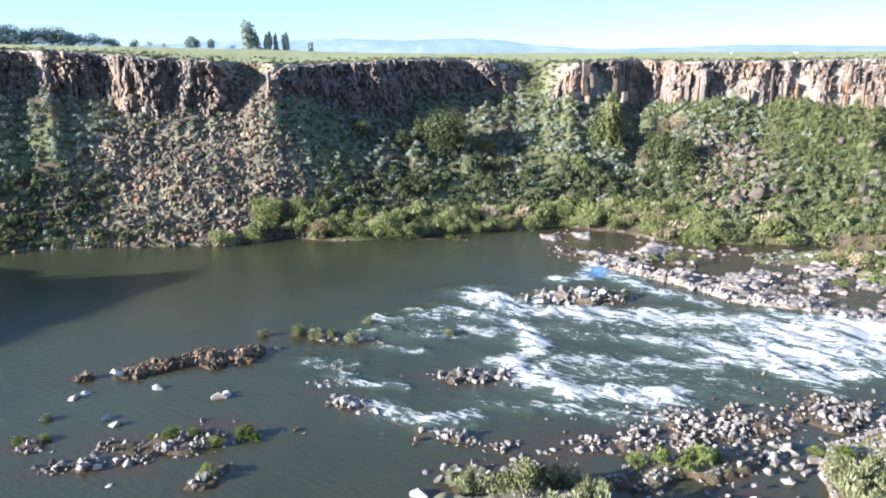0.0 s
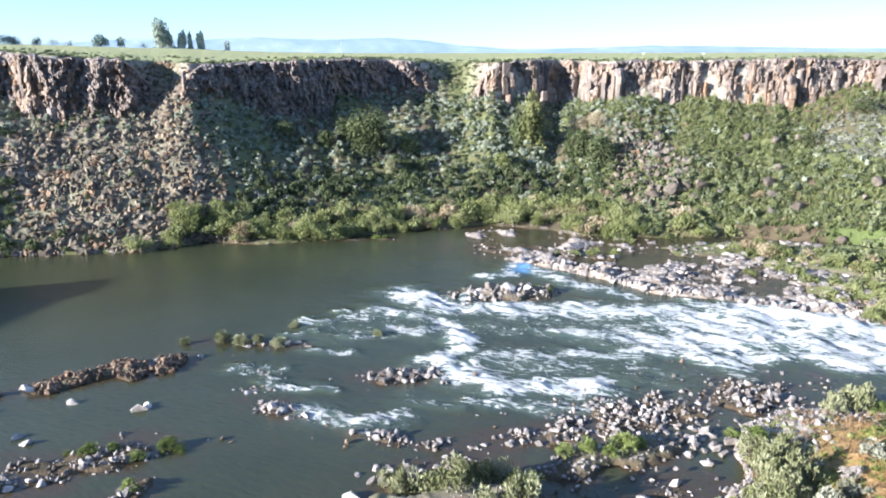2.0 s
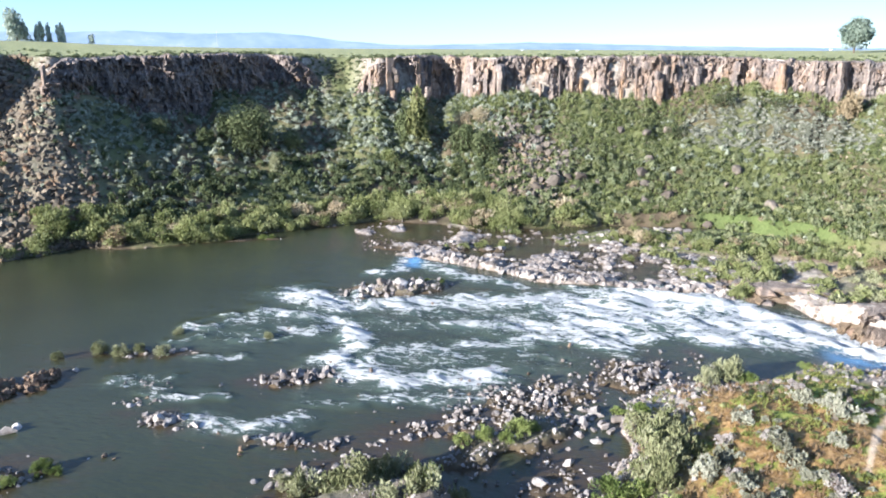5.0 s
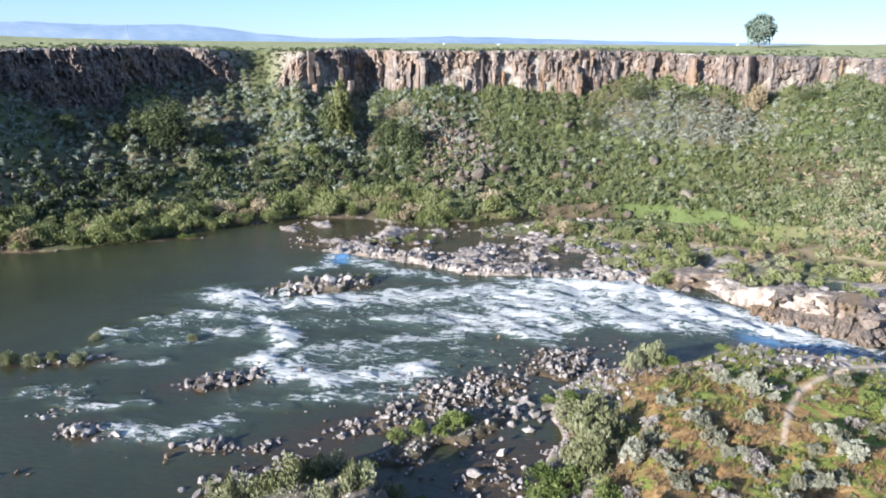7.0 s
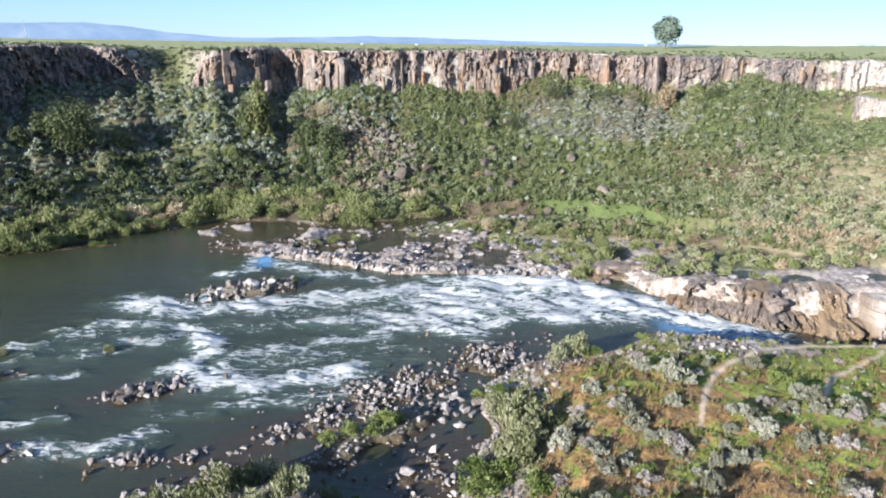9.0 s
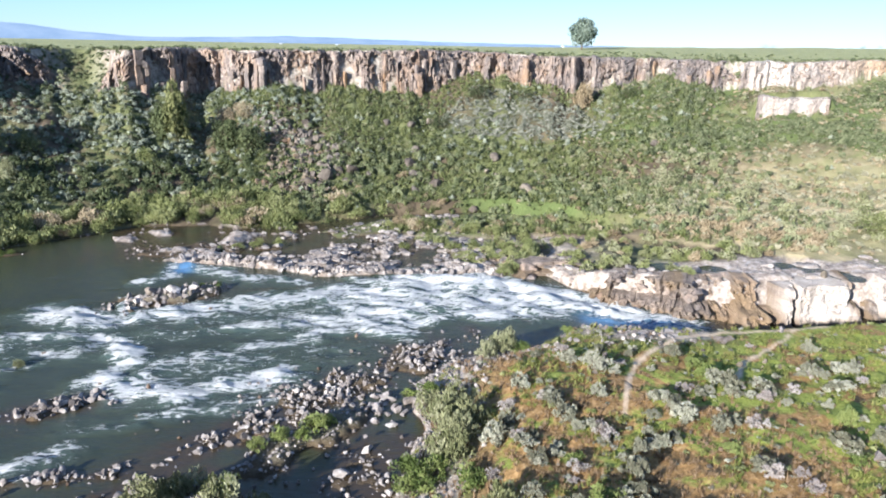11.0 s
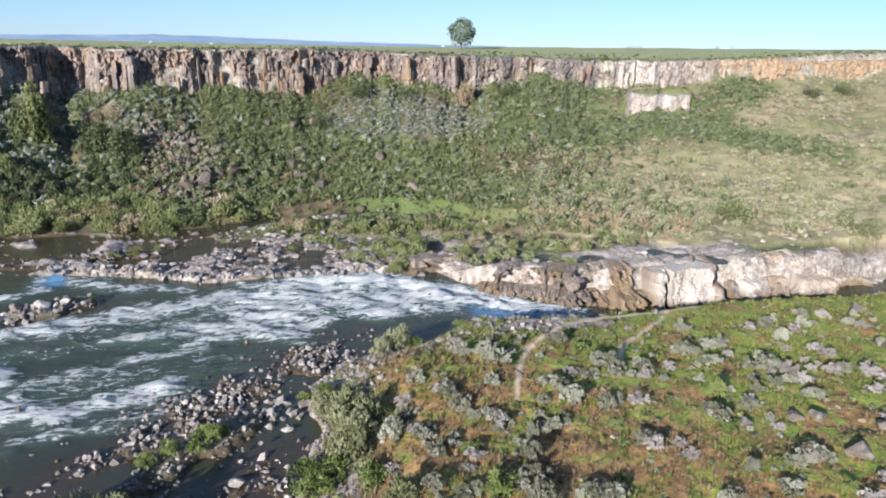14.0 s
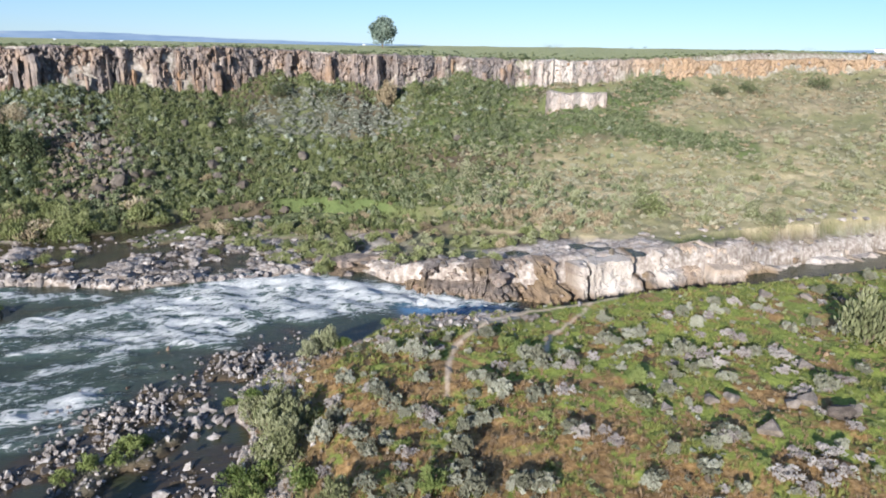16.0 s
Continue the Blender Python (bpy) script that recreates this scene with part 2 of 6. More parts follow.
GROUND, CLIFF, WATER, HILL = make_ground(), make_cliff(), make_water(), make_hill()
TALUS = make_rock("talus_basalt", (0.058, 0.05, 0.039), (0.14, 0.117, 0.087), (0.265, 0.222, 0.165), 0.5, 0.22)
BANKROCK = make_rock("grey_bank_boulder", (0.075, 0.063, 0.053), (0.155, 0.132, 0.112), (0.26, 0.225, 0.195), 0.9)
PALE = make_rock("bleached_river_rock", (0.1, 0.085, 0.075), (0.235, 0.21, 0.195), (0.45, 0.42, 0.395), 0.6)
BLEACHED = make_rock("white_water_worn_rock", (0.16, 0.14, 0.12), (0.36, 0.33, 0.305), (0.57, 0.54, 0.51), 0.7)
SLOPEROCK = make_rock("grey_slope_boulder", (0.06, 0.05, 0.04), (0.13, 0.11, 0.09), (0.22, 0.19, 0.155), 0.5)
BROWN = make_rock("rusty_lava_rock", (0.06, 0.045, 0.034), (0.15, 0.105, 0.075), (0.3, 0.22, 0.155), 0.6, 0.15)
SAGE = make_leaf("sagebrush_leaves", (0.095, 0.093, 0.062), (0.195, 0.193, 0.137), (0.34, 0.337, 0.265), 0.1)
BENCHSAGE = make_leaf("bench_sage_leaves", (0.14, 0.14, 0.085), (0.225, 0.215, 0.14), (0.33, 0.305, 0.21), 0.15)
SCRUB = make_leaf("slope_shrub_leaves", (0.07, 0.085, 0.04), (0.122, 0.145, 0.068), (0.21, 0.225, 0.125), 0.3)
SUNNY = make_leaf("sunny_slope_leaves", (0.085, 0.1, 0.046), (0.155, 0.173, 0.086), (0.27, 0.28, 0.158), 0.3)
LUSH = make_leaf("lush_green_leaves", (0.075, 0.105, 0.03), (0.15, 0.19, 0.052), (0.25, 0.28, 0.1), 0.35)
DARKLEAF = make_leaf("dark_shrub_leaves", (0.05, 0.064, 0.03), (0.09, 0.11, 0.048), (0.145, 0.165, 0.078), 0.35)
YELLOWLEAF = make_leaf("olive_yellow_leaves", (0.07, 0.08, 0.03), (0.13, 0.14, 0.05), (0.2, 0.205, 0.085), 0.25)
WILLOW = make_leaf("willow_leaves", (0.11, 0.13, 0.045), (0.21, 0.23, 0.09), (0.33, 0.34, 0.165), 0.4)
STRAW = make_leaf("dry_reed_leaves", (0.19, 0.145, 0.085), (0.3, 0.24, 0.15), (0.4, 0.34, 0.23), 0.2)
GRASS = make_leaf("meadow_grass_blades", (0.11, 0.135, 0.03), (0.2, 0.215, 0.055), (0.31, 0.3, 0.105), 0.4)
RUST = make_leaf("rusty_dry_weeds", (0.13, 0.08, 0.04), (0.2, 0.13, 0.07), (0.28, 0.2, 0.12), 0.2)
LILAC = make_leaf("grey_rabbitbrush_twigs", (0.15, 0.125, 0.115), (0.27, 0.235, 0.215), (0.38, 0.35, 0.32), 0.1)
# far plateau trees: distance haze painted into the leaves, paler and bluer
HAZYLEAF = make_leaf("hazed_tree_leaves", (0.17, 0.23, 0.22), (0.29, 0.36, 0.34), (0.4, 0.47, 0.43), 0.4)
RIMLEAF = make_leaf("rim_tree_leaves", (0.075, 0.105, 0.08), (0.125, 0.165, 0.13), (0.19, 0.23, 0.18), 0.3)
PALELEAF = make_leaf("pale_poplar_leaves", (0.25, 0.3, 0.25), (0.38, 0.42, 0.35), (0.5, 0.54, 0.46), 0.4)
OLIVE = make_leaf("olive_shrub_leaves", (0.11, 0.12, 0.05), (0.19, 0.195, 0.1), (0.3, 0.3, 0.18), 0.2)
BARK = make_bark("grey_brown_bark", (0.16, 0.12, 0.085))

# ---------------------------------------------------------------- lie of the land
# Bearings in degrees to the right of +y; distances and heights in metres, the pool's water at 0.
AZ = [-62, -40, -31, -26, -22, -17, -13, -8, -3, 2, 6, 10, 15, 20, 26, 32, 38, 45, 50, 58, 64, 71, 78, 86, 118]
SHORE = [190, 174, 169, 165, 159, 156, 157, 154, 154, 158, 161, 166, 163, 155, 150, 147, 146, 148, 146, 140, 142, 154, 176, 208, 260]
SHORE_Z = [0, 0, 0, 0, 0, 0, 0, 0, 0, 0, 0, 0, 0, 0, 0.3, 0.6, 0.8, 1.2, 2.6, 3.2, 3.3, 3.4, 3.5, 3.5, 3.5]
BENCH = [194, 177, 172, 168, 162, 159, 161, 162, 166, 171, 174, 177, 175, 172, 177, 183, 187, 191, 196, 200, 200, 198, 202, 212, 240]
BENCH_Z = [2, 1.5, 1.2, 1.2, 1.2, 1.2, 1.5, 2, 2.5, 2.5, 2.5, 2.5, 2.5, 3, 4, 4.5, 5, 5.5, 6, 7, 8, 8, 8, 8, 8]
FOOT = [240, 232, 226, 220, 208, 203, 198, 210, 222, 236, 232, 222, 228, 221, 225, 228, 239, 232, 246, 252, 262, 285, 312, 332, 350]
FOOT_Z = [33, 32, 31.5, 28.5, 25.4, 25.8, 29, 25.4, 25.2, 30.2, 28, 27.4, 23.2, 26.3, 25.8, 25.8, 30, 26.2, 30, 29, 29.6, 32.8, 35.7, 36, 36]
RIM_AZ = [-62, -31, -26, -20, -12, -8, -3, 1, 5, 9.5, 14, 18, 25, 33, 41, 50, 54, 59, 63, 67, 71, 74.5, 80, 118]
RIM_Z = [42, 41.6, 40.5, 38.8, 37.2, 37.4, 38, 38.1, 36.9, 36.9, 37.8, 37.3, 37.6, 38.3, 37.1, 36.8, 36.4, 36.4, 37.2, 38.6, 40.2, 41, 41.3, 41.3]
FIELD_AZ = [-62, -31, -24, -15, -8, 0, 10, 20, 30, 41, 50, 58, 67, 74, 80, 118]
FIELD_Z = [46, 45.6, 44.6, 42.9, 40.8, 39.2, 38.4, 38.2, 38.6, 39.4, 40.8, 41.5, 42.4, 42.9, 42, 42]
BAY_AZ = [-40, -33, -30, -28.5, -25, -23.5, -20, -18.5, -15.5, -14, -8.5, -7, -4.5, 1.5, 3, 9.5, 10.5, 13.2, 16.6, 17.6, 43.8, 44.3, 45, 45.4]
BAY = [0, 0, 5, -1, 4.5, -1.5, 4, -1, 3.5, -1, 3, -1, -1, 3, 0, 0, -4, -2, 8, 0, 0, 5, 5, 0]
NEAR_RIM = [(-420, 190), (-280, 136), (-216, 110), (-198, 86), (-210, 56), (-215, 10), (-180, -70), (-90, -140), (70, -150), (260, -170), (700, -200)]
NEAR_BANK = [(-126, 96), (-112, 60), (-86, 22), (-50, 12), (-10, 20), (14, 34), (26, 48), (35, 58.5), (40, 66), (47.5, 70), (54, 68.5), (63, 65),
             (68, 61.5), (77, 54.5), (85, 50), (95, 46), (104, 41), (114, 35), (126, 30), (148, 19.5), (200, -4), (420, -90)]
CHANNEL = [(50, 147), (66, 143), (80, 142), (91, 137.5), (101, 133.2), (107, 128), (112, 120), (114, 111.5), (119, 104)]
LEDGE_FRONT = [(30, 131), (41, 120.5), (48, 110.5), (57, 106.5), (65.6, 101), (72, 98.5), (74, 94.5), (80.5, 92), (80, 85), (83.5, 78), (88, 72.5), (91.5, 67),
               (101.6, 60), (107.5, 57.5), (124.5, 49), (135, 42.3), (152.4, 36.6), (180, 24.5), (240, 0), (420, -70)]


def smooth(a, b, v):
    t = np.clip((v - a) / (b - a), 0, 1)
    return t * t * (3 - 2 * t)


_rng = np.random.RandomState(5)
_lattice = _rng.rand(256, 256)


def vnoise(x, y):
    """Value noise, 0 to 1."""
    xi, yi = np.floor(x).astype(int), np.floor(y).astype(int)
    u, v = x - xi, y - yi
    u, v = u * u * (3 - 2 * u), v * v * (3 - 2 * v)
    g = lambda i, j: _lattice[i & 255, j & 255]
    return (g(xi, yi) * (1 - u) + g(xi + 1, yi) * u) * (1 - v) + (g(xi, yi + 1) * (1 - u) + g(xi + 1, yi + 1) * u) * v


def fbm(x, y, octaves=4):
    total, amp, norm = 0.0, 1.0, 0.0
    for k in range(octaves):
        total = total + amp * vnoise(x * 2**k + 17.3 * k, y * 2**k + 9.1 * k)
        norm += amp
        amp *= 0.5
    return total / norm


def ridged(x, y):
    return 1 - np.abs(2 * vnoise(x, y) - 1)


def side(line, x, y):
    """Signed distance from a plan line; positive on the right of its direction."""
    best = np.full(np.shape(x), 1e9)
    sign = np.ones(np.shape(x))
    for (ax, ay), (bx, by) in zip(line[:-1], line[1:]):
        dx, dy = bx - ax, by - ay
        t = np.clip(((x - ax) * dx + (y - ay) * dy) / (dx * dx + dy * dy), 0, 1)
        px, py = x - ax - t * dx, y - ay - t * dy
        d = np.hypot(px, py)
        near = d < best
        best = np.where(near, d, best)
        sign = np.where(near, np.where(dx * py - dy * px < 0, 1.0, -1.0), sign)
    return best * sign


def bearing(x, y):
    return np.degrees(np.arctan2(x, y))


def alcove(az):
    """How far the wall stands back (or forward) at a bearing."""
    wave = (vnoise(az * 0.42 + 40, az * 0 + 3.5) - 0.5) * 5 + (vnoise(az * 1.3 + 11, az * 0 + 8.5) - 0.5) * 4.5
    return wave + np.interp(az, BAY_AZ, BAY)


def gully(az):
    """1 where the wall is broken by a bushy gully."""
    return np.exp(-(((az - 7.2) / 1.9) ** 2)) + 0.75 * np.exp(-(((az + 14.6) / 1.5) ** 2)) + smooth(66, 70, az) * 0.2


def wall_line(az):
    return np.interp(az, AZ, FOOT) + alcove(az)


def water_level(x, y):
    return -2.3 * smooth(36, 55, bearing(x, y)) * smooth(30, 60, x) - 1.6 * smooth(92, 104, x) * smooth(40, 56, bearing(x, y))


BARS = [  # centre, half length, half width, turn, height
    (-36, 87.2, 10.5, 2.8, 22, 0.75), (-27, 67.6, 8.5, 3.2, 4, 0.3), (-36, 63, 6.5, 2.2, 8, 0.22), (-44, 67, 3.5, 2, 0, 0.2),
    (5.0, 83.2, 7.0, 2.4, -4, 0.2), (22.3, 113.4, 8.6, 4.0, -3, 1.0), (-17, 96.5, 8.5, 1.6, -12, 0.12), (-11.5, 76.6, 4.0, 2.2, -20, 0.15),
    (6.5, 59.5, 10, 4.5, 8, 0.12), (5, 54.5, 10, 3.2, 8, 1.8), (8, 48.5, 9, 4, 25, 3.2), (24, 62.3, 8.5, 3.2, 14, 0.65), (30, 70.5, 14, 5.5, 20, 0.25), (44, 73.5, 10, 4.5, 12, 0.3), (14, 67, 9, 3.5, 12, -0.2), (27, 54, 9, 4, 40, 0.0),
    (79, 106, 7, 5, -50, 1.2), (90, 128, 12, 5, -30, 0.9), (70, 134, 12, 3, -10, 0.4),
    (2.5, 67.6, 6, 1.3, -25, 0.15), (0, 153.5, 6, 1.0, -4, 0.2), (30, 140, 14, 5, -20, 0.12), (42, 137, 9, 4, -30, 0.5), (-23, 61, 3, 1.5, 60, 0.3),
]


POOLS = [(116.0, 66.5, 3.0, 2.2), (119.0, 61.4, 2.2, 3.2), (120.0, 57.0, 2.2, 2.6), (100, 78.3, 3.6, 3.0), (106, 72.5, 2.6, 2.2)]  # rain-filled hollows of the shelf: centre, half sizes


def land(x, y, masks=False):
    x, y = np.asarray(x, float), np.asarray(y, float)
    r, az = np.hypot(x, y), bearing(x, y)
    A = np.interp
    rs, zs, rb, zb = A(az, AZ, SHORE), A(az, AZ, SHORE_Z), A(az, AZ, BENCH), A(az, AZ, BENCH_Z)
    rs = rs + (fbm(x * 0.09, y * 0.09, 3) - 0.5) * 6
    g = np.clip(gully(az), 0, 1)
    zf, zr = A(az, AZ, FOOT_Z) + (fbm(az * 0.55 + 70, az * 0 + 2, 3) - 0.45) * 7, A(az, RIM_AZ, RIM_Z)
    zf = np.minimum(zf, zr - 3)
    rw = wall_line(az) - 4 * g
    rf, zf = np.minimum(A(az, AZ, FOOT) + 0.3 * alcove(az) - 4 * g, rw), zf - 2.0 * g
    rr = rw + 1.6 + 22 * g
    zfield = A(az, FIELD_AZ, FIELD_Z)
    bed = water_level(x, y) - 1.3
    z = np.where(r < rs, bed, zs + (zb - zs) * np.clip((r - rs) / (rb - rs), 0, 1))
    t = np.clip((r - rb) / (rf - rb), 0, 1)
    z = np.where(r > rb, zb + (zf - zb) * t, z)
    apron = zf + 0.35 * np.clip(r - rf, 0, rw - rf)
    z = np.where(r > rf, apron + (zr - apron) * np.clip((r - rw) / (rr - rw), 0, 1), z)
    z = np.where(r > rr, zr + (zfield - zr) * np.clip((r - rr) / (450 - rr), 0, 1), z)
    on_slope = smooth(0, 8, r - rs) * (1 - smooth(-6, 0, r - rf))
    z = z + on_slope * ((fbm(x * 0.05, y * 0.05, 4) - 0.5) * 4.5 * smooth(4, 20, r - rb) + (fbm(x * 0.3, y * 0.3, 3) - 0.5) * 1.2)
    low_band = smooth(56.6, 57.4, az) * (1 - smooth(61.6, 62.6, az))
    z = z + 5.0 * low_band * smooth(-18.6, -17.4, r - rw) * (1 - smooth(-17.4, -8, r - rw))
    on_top = smooth(0, 5, r - rr)
    z = z + on_top * (fbm(x * 0.06, y * 0.06, 3) - 0.45) * 0.9
    notch = vnoise(r * 0.07 + 2, r * 0 + 5)
    w = smooth(-62, -55, az + 2.5 + (notch - 0.5) * 13) * (1 - smooth(106, 118, az))
    z = np.where(r > rs - 1, z * w + (1 - w) * (40.0 - 9 * notch), z)
    far = r > rs
    # near bank
    d = side(NEAR_BANK, x, y) + (fbm(x * 0.16, y * 0.16, 3) - 0.5) * 4.0 * (1 - 0.6 * smooth(60, 70, x))
    width = 2.2 + 11 * (1 - smooth(52, 66, x))
    top = 4.4 + 1.6 * smooth(8, 40, d) + (fbm(x * 0.06, y * 0.06, 4) - 0.5) * 2.4 * smooth(3, 14, d) - 1.5 * smooth(95, 150, x) * (1 - smooth(6, 22, d)) + (fbm(x * 0.4, y * 0.4, 3) - 0.5) * 0.6 + (fbm(x * 1.3 + 9, y * 1.3, 2) - 0.5) * 0.35 * smooth(2, 8, d)
    bank = np.where(d > -0.5, bed + (0.3 - bed) * smooth(-0.5, 0.4, d) + (top - 0.3) * smooth(0, 1, d / width), bed)
    # far ledges
    e = -side(LEDGE_FRONT, x, y)
    rise = smooth(40, 52, az)
    ledge_top = 0.55 + 2.6 * rise - (1 - rise) * 0.62 * smooth(3, 10, e) - 1.3 * rise * smooth(7, 15, e) * (1 - smooth(50, 56, az))
    n1, n2 = fbm(x * 0.22, y * 0.22, 4), fbm(x * 0.09 + 5, y * 0.09, 3)
    step = np.floor(((n1 - 0.5) * 3.2 + (n2 - 0.5) * 2.4) / 0.45) * 0.45
    ledge_top = ledge_top + step * (0.85 - 0.25 * rise)
    low = smooth(146, 156, x)
    ledge_top = ledge_top * (1 - low) + low * np.minimum(ledge_top, -2.6 + 0.42 * e)
    table = smooth(99, 104, x) * (1 - smooth(128, 136, x)) * smooth(3, 5, e) * (1 - smooth(15, 20, e))
    ledge_top = ledge_top * (1 - table) + table * (3.1 + 0.35 * step + (n1 - 0.5) * 0.8 - 0.9 * smooth(0.9, 0.97, 1 - np.abs(2 * vnoise(x * 0.14 + 3, y * 0.14) - 1)))
    for cx, cy, ra, rb_ in POOLS:
        ledge_top = ledge_top - 0.7 * np.exp(-((((x - cx) / ra) ** 2 + ((y - cy) / rb_) ** 2) ** 2))
    foot_w = 0.9 + 1.2 * rise * fbm(x * 0.2, y * 0.2, 2)
    ledge = np.where((e > -0.3) & (r < rs + 6) & (az > 8), bed + (ledge_top - bed) * smooth(-0.3, foot_w, e - 3.5 * smooth(38, 43, az)), bed)
    cut = np.abs(side(CHANNEL, x, y)) + (fbm(x * 0.2, y * 0.2, 3) - 0.5) * 3
    z = np.where(cut < 6, np.minimum(z, -0.9 + 1.8 * smooth(2.2, 5.8, cut)) * (1 - smooth(4.5, 6, cut)) + z * smooth(4.5, 6, cut), z)
    isle = np.full(z.shape, -9.0)
    for cx, cy, ra, rb_, turn, h in BARS:
        c, s = math.cos(radians(turn)), math.sin(radians(turn))
        u, v = ((x - cx) * c + (y - cy) * s) / ra, (-(x - cx) * s + (y - cy) * c) / rb_
        q = np.hypot(u, v) + (fbm(x * 0.3, y * 0.3, 4) - 0.5) * 1.9
        isle = np.maximum(isle, (fbm(x * 1.1, y * 1.1, 2) - 0.5) * 0.4 + np.where(q < 1.8, -0.9 + (h + 0.9) * (1 - smooth(0.35, 1.35, q)), -9.0))
    n = side(NEAR_RIM, x, y) + (fbm(x * 0.05, y * 0.05, 2) - 0.8) * 34
    crest = -x * 0.326 + y * 0.945      # the rim is notched across the low sun
    cliff = 4 + (35.0 - 13 * smooth(-90, -120, x) * vnoise(crest * 0.16 + 3, crest * 0) ** 1.5) * smooth(-16, 2, n) + (fbm(x * 0.05, y * 0.05, 3) - 0.5) * 5 * smooth(-18, -4, n)
    cliff = np.where(n > -18, cliff, -9)
    out = np.maximum.reduce([z, bank, ledge, isle, cliff, bed])
    if not masks:
        return out
    m = {}
    near = (d > -1) & (bank >= out - 1e-6)
    d = d + 6 * smooth(70, 84, x)
    m["meadow"] = np.where(near, smooth(3, 11, d) * smooth(0.5, 2.0, out), 0.0)
    m["dry"] = 1 - smooth(40, 64, x + 18 * (fbm(x * 0.05, y * 0.05, 2) - 0.5))
    m["field"] = np.where(r > rr, on_top, 0.0)
    m["tan"] = np.where(far & (r < rf), smooth(48, 58, az - 9 * smooth(-12, 22, r - rb) + 10 * (fbm(x * 0.03, y * 0.03, 3) - 0.5)) * (1 - 0.4 * smooth(0, 30, r - rb)), 0.0)
    m["lush"] = np.zeros(z.shape)
    for wide, line in GREENS:
        m["lush"] = np.maximum(m["lush"], np.where(far, 1 - smooth(0.55, 1.1, np.abs(side(line, x, y)) / wide + 0.9 * (fbm(x * 0.1, y * 0.1, 3) - 0.5)), 0) * 0.9)
    on_ledge = (ledge >= out - 1e-6) & (e > -0.3)
    m["rock"] = np.clip(np.where(on_ledge, 1 - 0.85 * smooth(0.47, 0.56, n2 + 0.006 * e) * smooth(4, 9, e) * rise, 0.0) + np.where((isle >= out - 1e-6) & (out > -0.2) & (x < 60), 0.3, 0.0) + np.where(near & (d < 6), 1 - smooth(3, 9, d), 0.0)
                        + np.where((r > rw - 0.5) & (r < rr + 0.5), 0.85 * (1 - g), 0), 0, 1)
    m["rock"] = np.maximum(m["rock"] * (1 - np.where(on_ledge, rise * smooth(6, 9, e + 4 * (n1 - 0.5)), 0)), np.where(on_ledge, table, 0))
    m["rock"] = np.clip(m["rock"] + np.where((n > -18), 0.8 * (1 - smooth(0, 3, n)), 0), 0, 1)
    scree = smooth(-30, -24, az) * (1 - smooth(-14, -8, az)) * smooth(2, 8, r - rs)
    m["rock"] = np.clip(m["rock"] + np.where(far & (r < rw), 0.3 * scree, 0), 0, 1)
    m["wet"] = np.clip(1 - smooth(-0.2, 0.25, out - water_level(x, y)), 0, 1)
    m["wet"] = np.maximum(m["wet"], np.where((isle >= out - 1e-6) & (x < 60), 1 - smooth(0.15, 1.1, out), 0))
    track = np.minimum(np.abs(side(TRACK, x, y)), np.abs(side(TRACK_B, x, y)))
    m["path"] = (1 - smooth(0.12, 0.42, track + (fbm(x * 0.8, y * 0.8, 2) - 0.5) * 0.5)) * 0.95
    return out, m


GREENS = [  # green thickets and marsh grass of the far bank: half width, plan points
    (9, [(158, 142), (178, 130), (193, 119), (203, 103), (205, 86), (209, 68)]), (9, [(215, 107), (243, 108)]), (10, [(172, 148), (205, 144)]), (5, [(103, 139), (111, 132), (120, 121), (131, 108), (137, 102)]),
]
TRACK = [(91, 44.6), (83, 48), (76.5, 51.2), (70.5, 52.8), (65, 51.4), (60, 50), (55, 46.8), (52, 44.4), (49.5, 42.3)]
TRACK_B = [(86, 46.5), (82.5, 45.2), (78, 44.6), (71, 43.6), (66, 41)]


def mesh_object(name, verts, faces, mat, attrs=None, flat=False, parent=None):
    """One mesh object from arrays: verts (n, 3), faces (m, k)."""
    me = bpy.data.meshes.new(name)
    verts, faces = np.asarray(verts, np.float32), np.asarray(faces, np.int32)
    me.vertices.add(len(verts))
    me.vertices.foreach_set("co", verts.ravel())
    k = faces.shape[1]
    me.loops.add(faces.size)
    me.loops.foreach_set("vertex_index", faces.ravel())
    me.polygons.add(len(faces))
    me.polygons.foreach_set("loop_start", np.arange(0, faces.size, k, dtype=np.int32))
    me.polygons.foreach_set("use_smooth", np.full(len(faces), not flat))
    for key, values in (attrs or {}).items():
        me.attributes.new(key, "FLOAT", "POINT").data.foreach_set("value", np.asarray(values, np.float32))
    me.update(calc_edges=True)
    me.validate()
    me.materials.append(mat)
    ob = new(name, me)
    if parent is not None:
        ob.parent = parent
    return ob


def grid_faces(rows, cols, wrap=False):
    i, j = np.meshgrid(np.arange(rows - 1), np.arange(cols if wrap else cols - 1), indexing="ij")
    a, b = i * cols + j, i * cols + (j + 1) % cols
    return np.stack([a, b, b + cols, a + cols], -1).reshape(-1, 4)


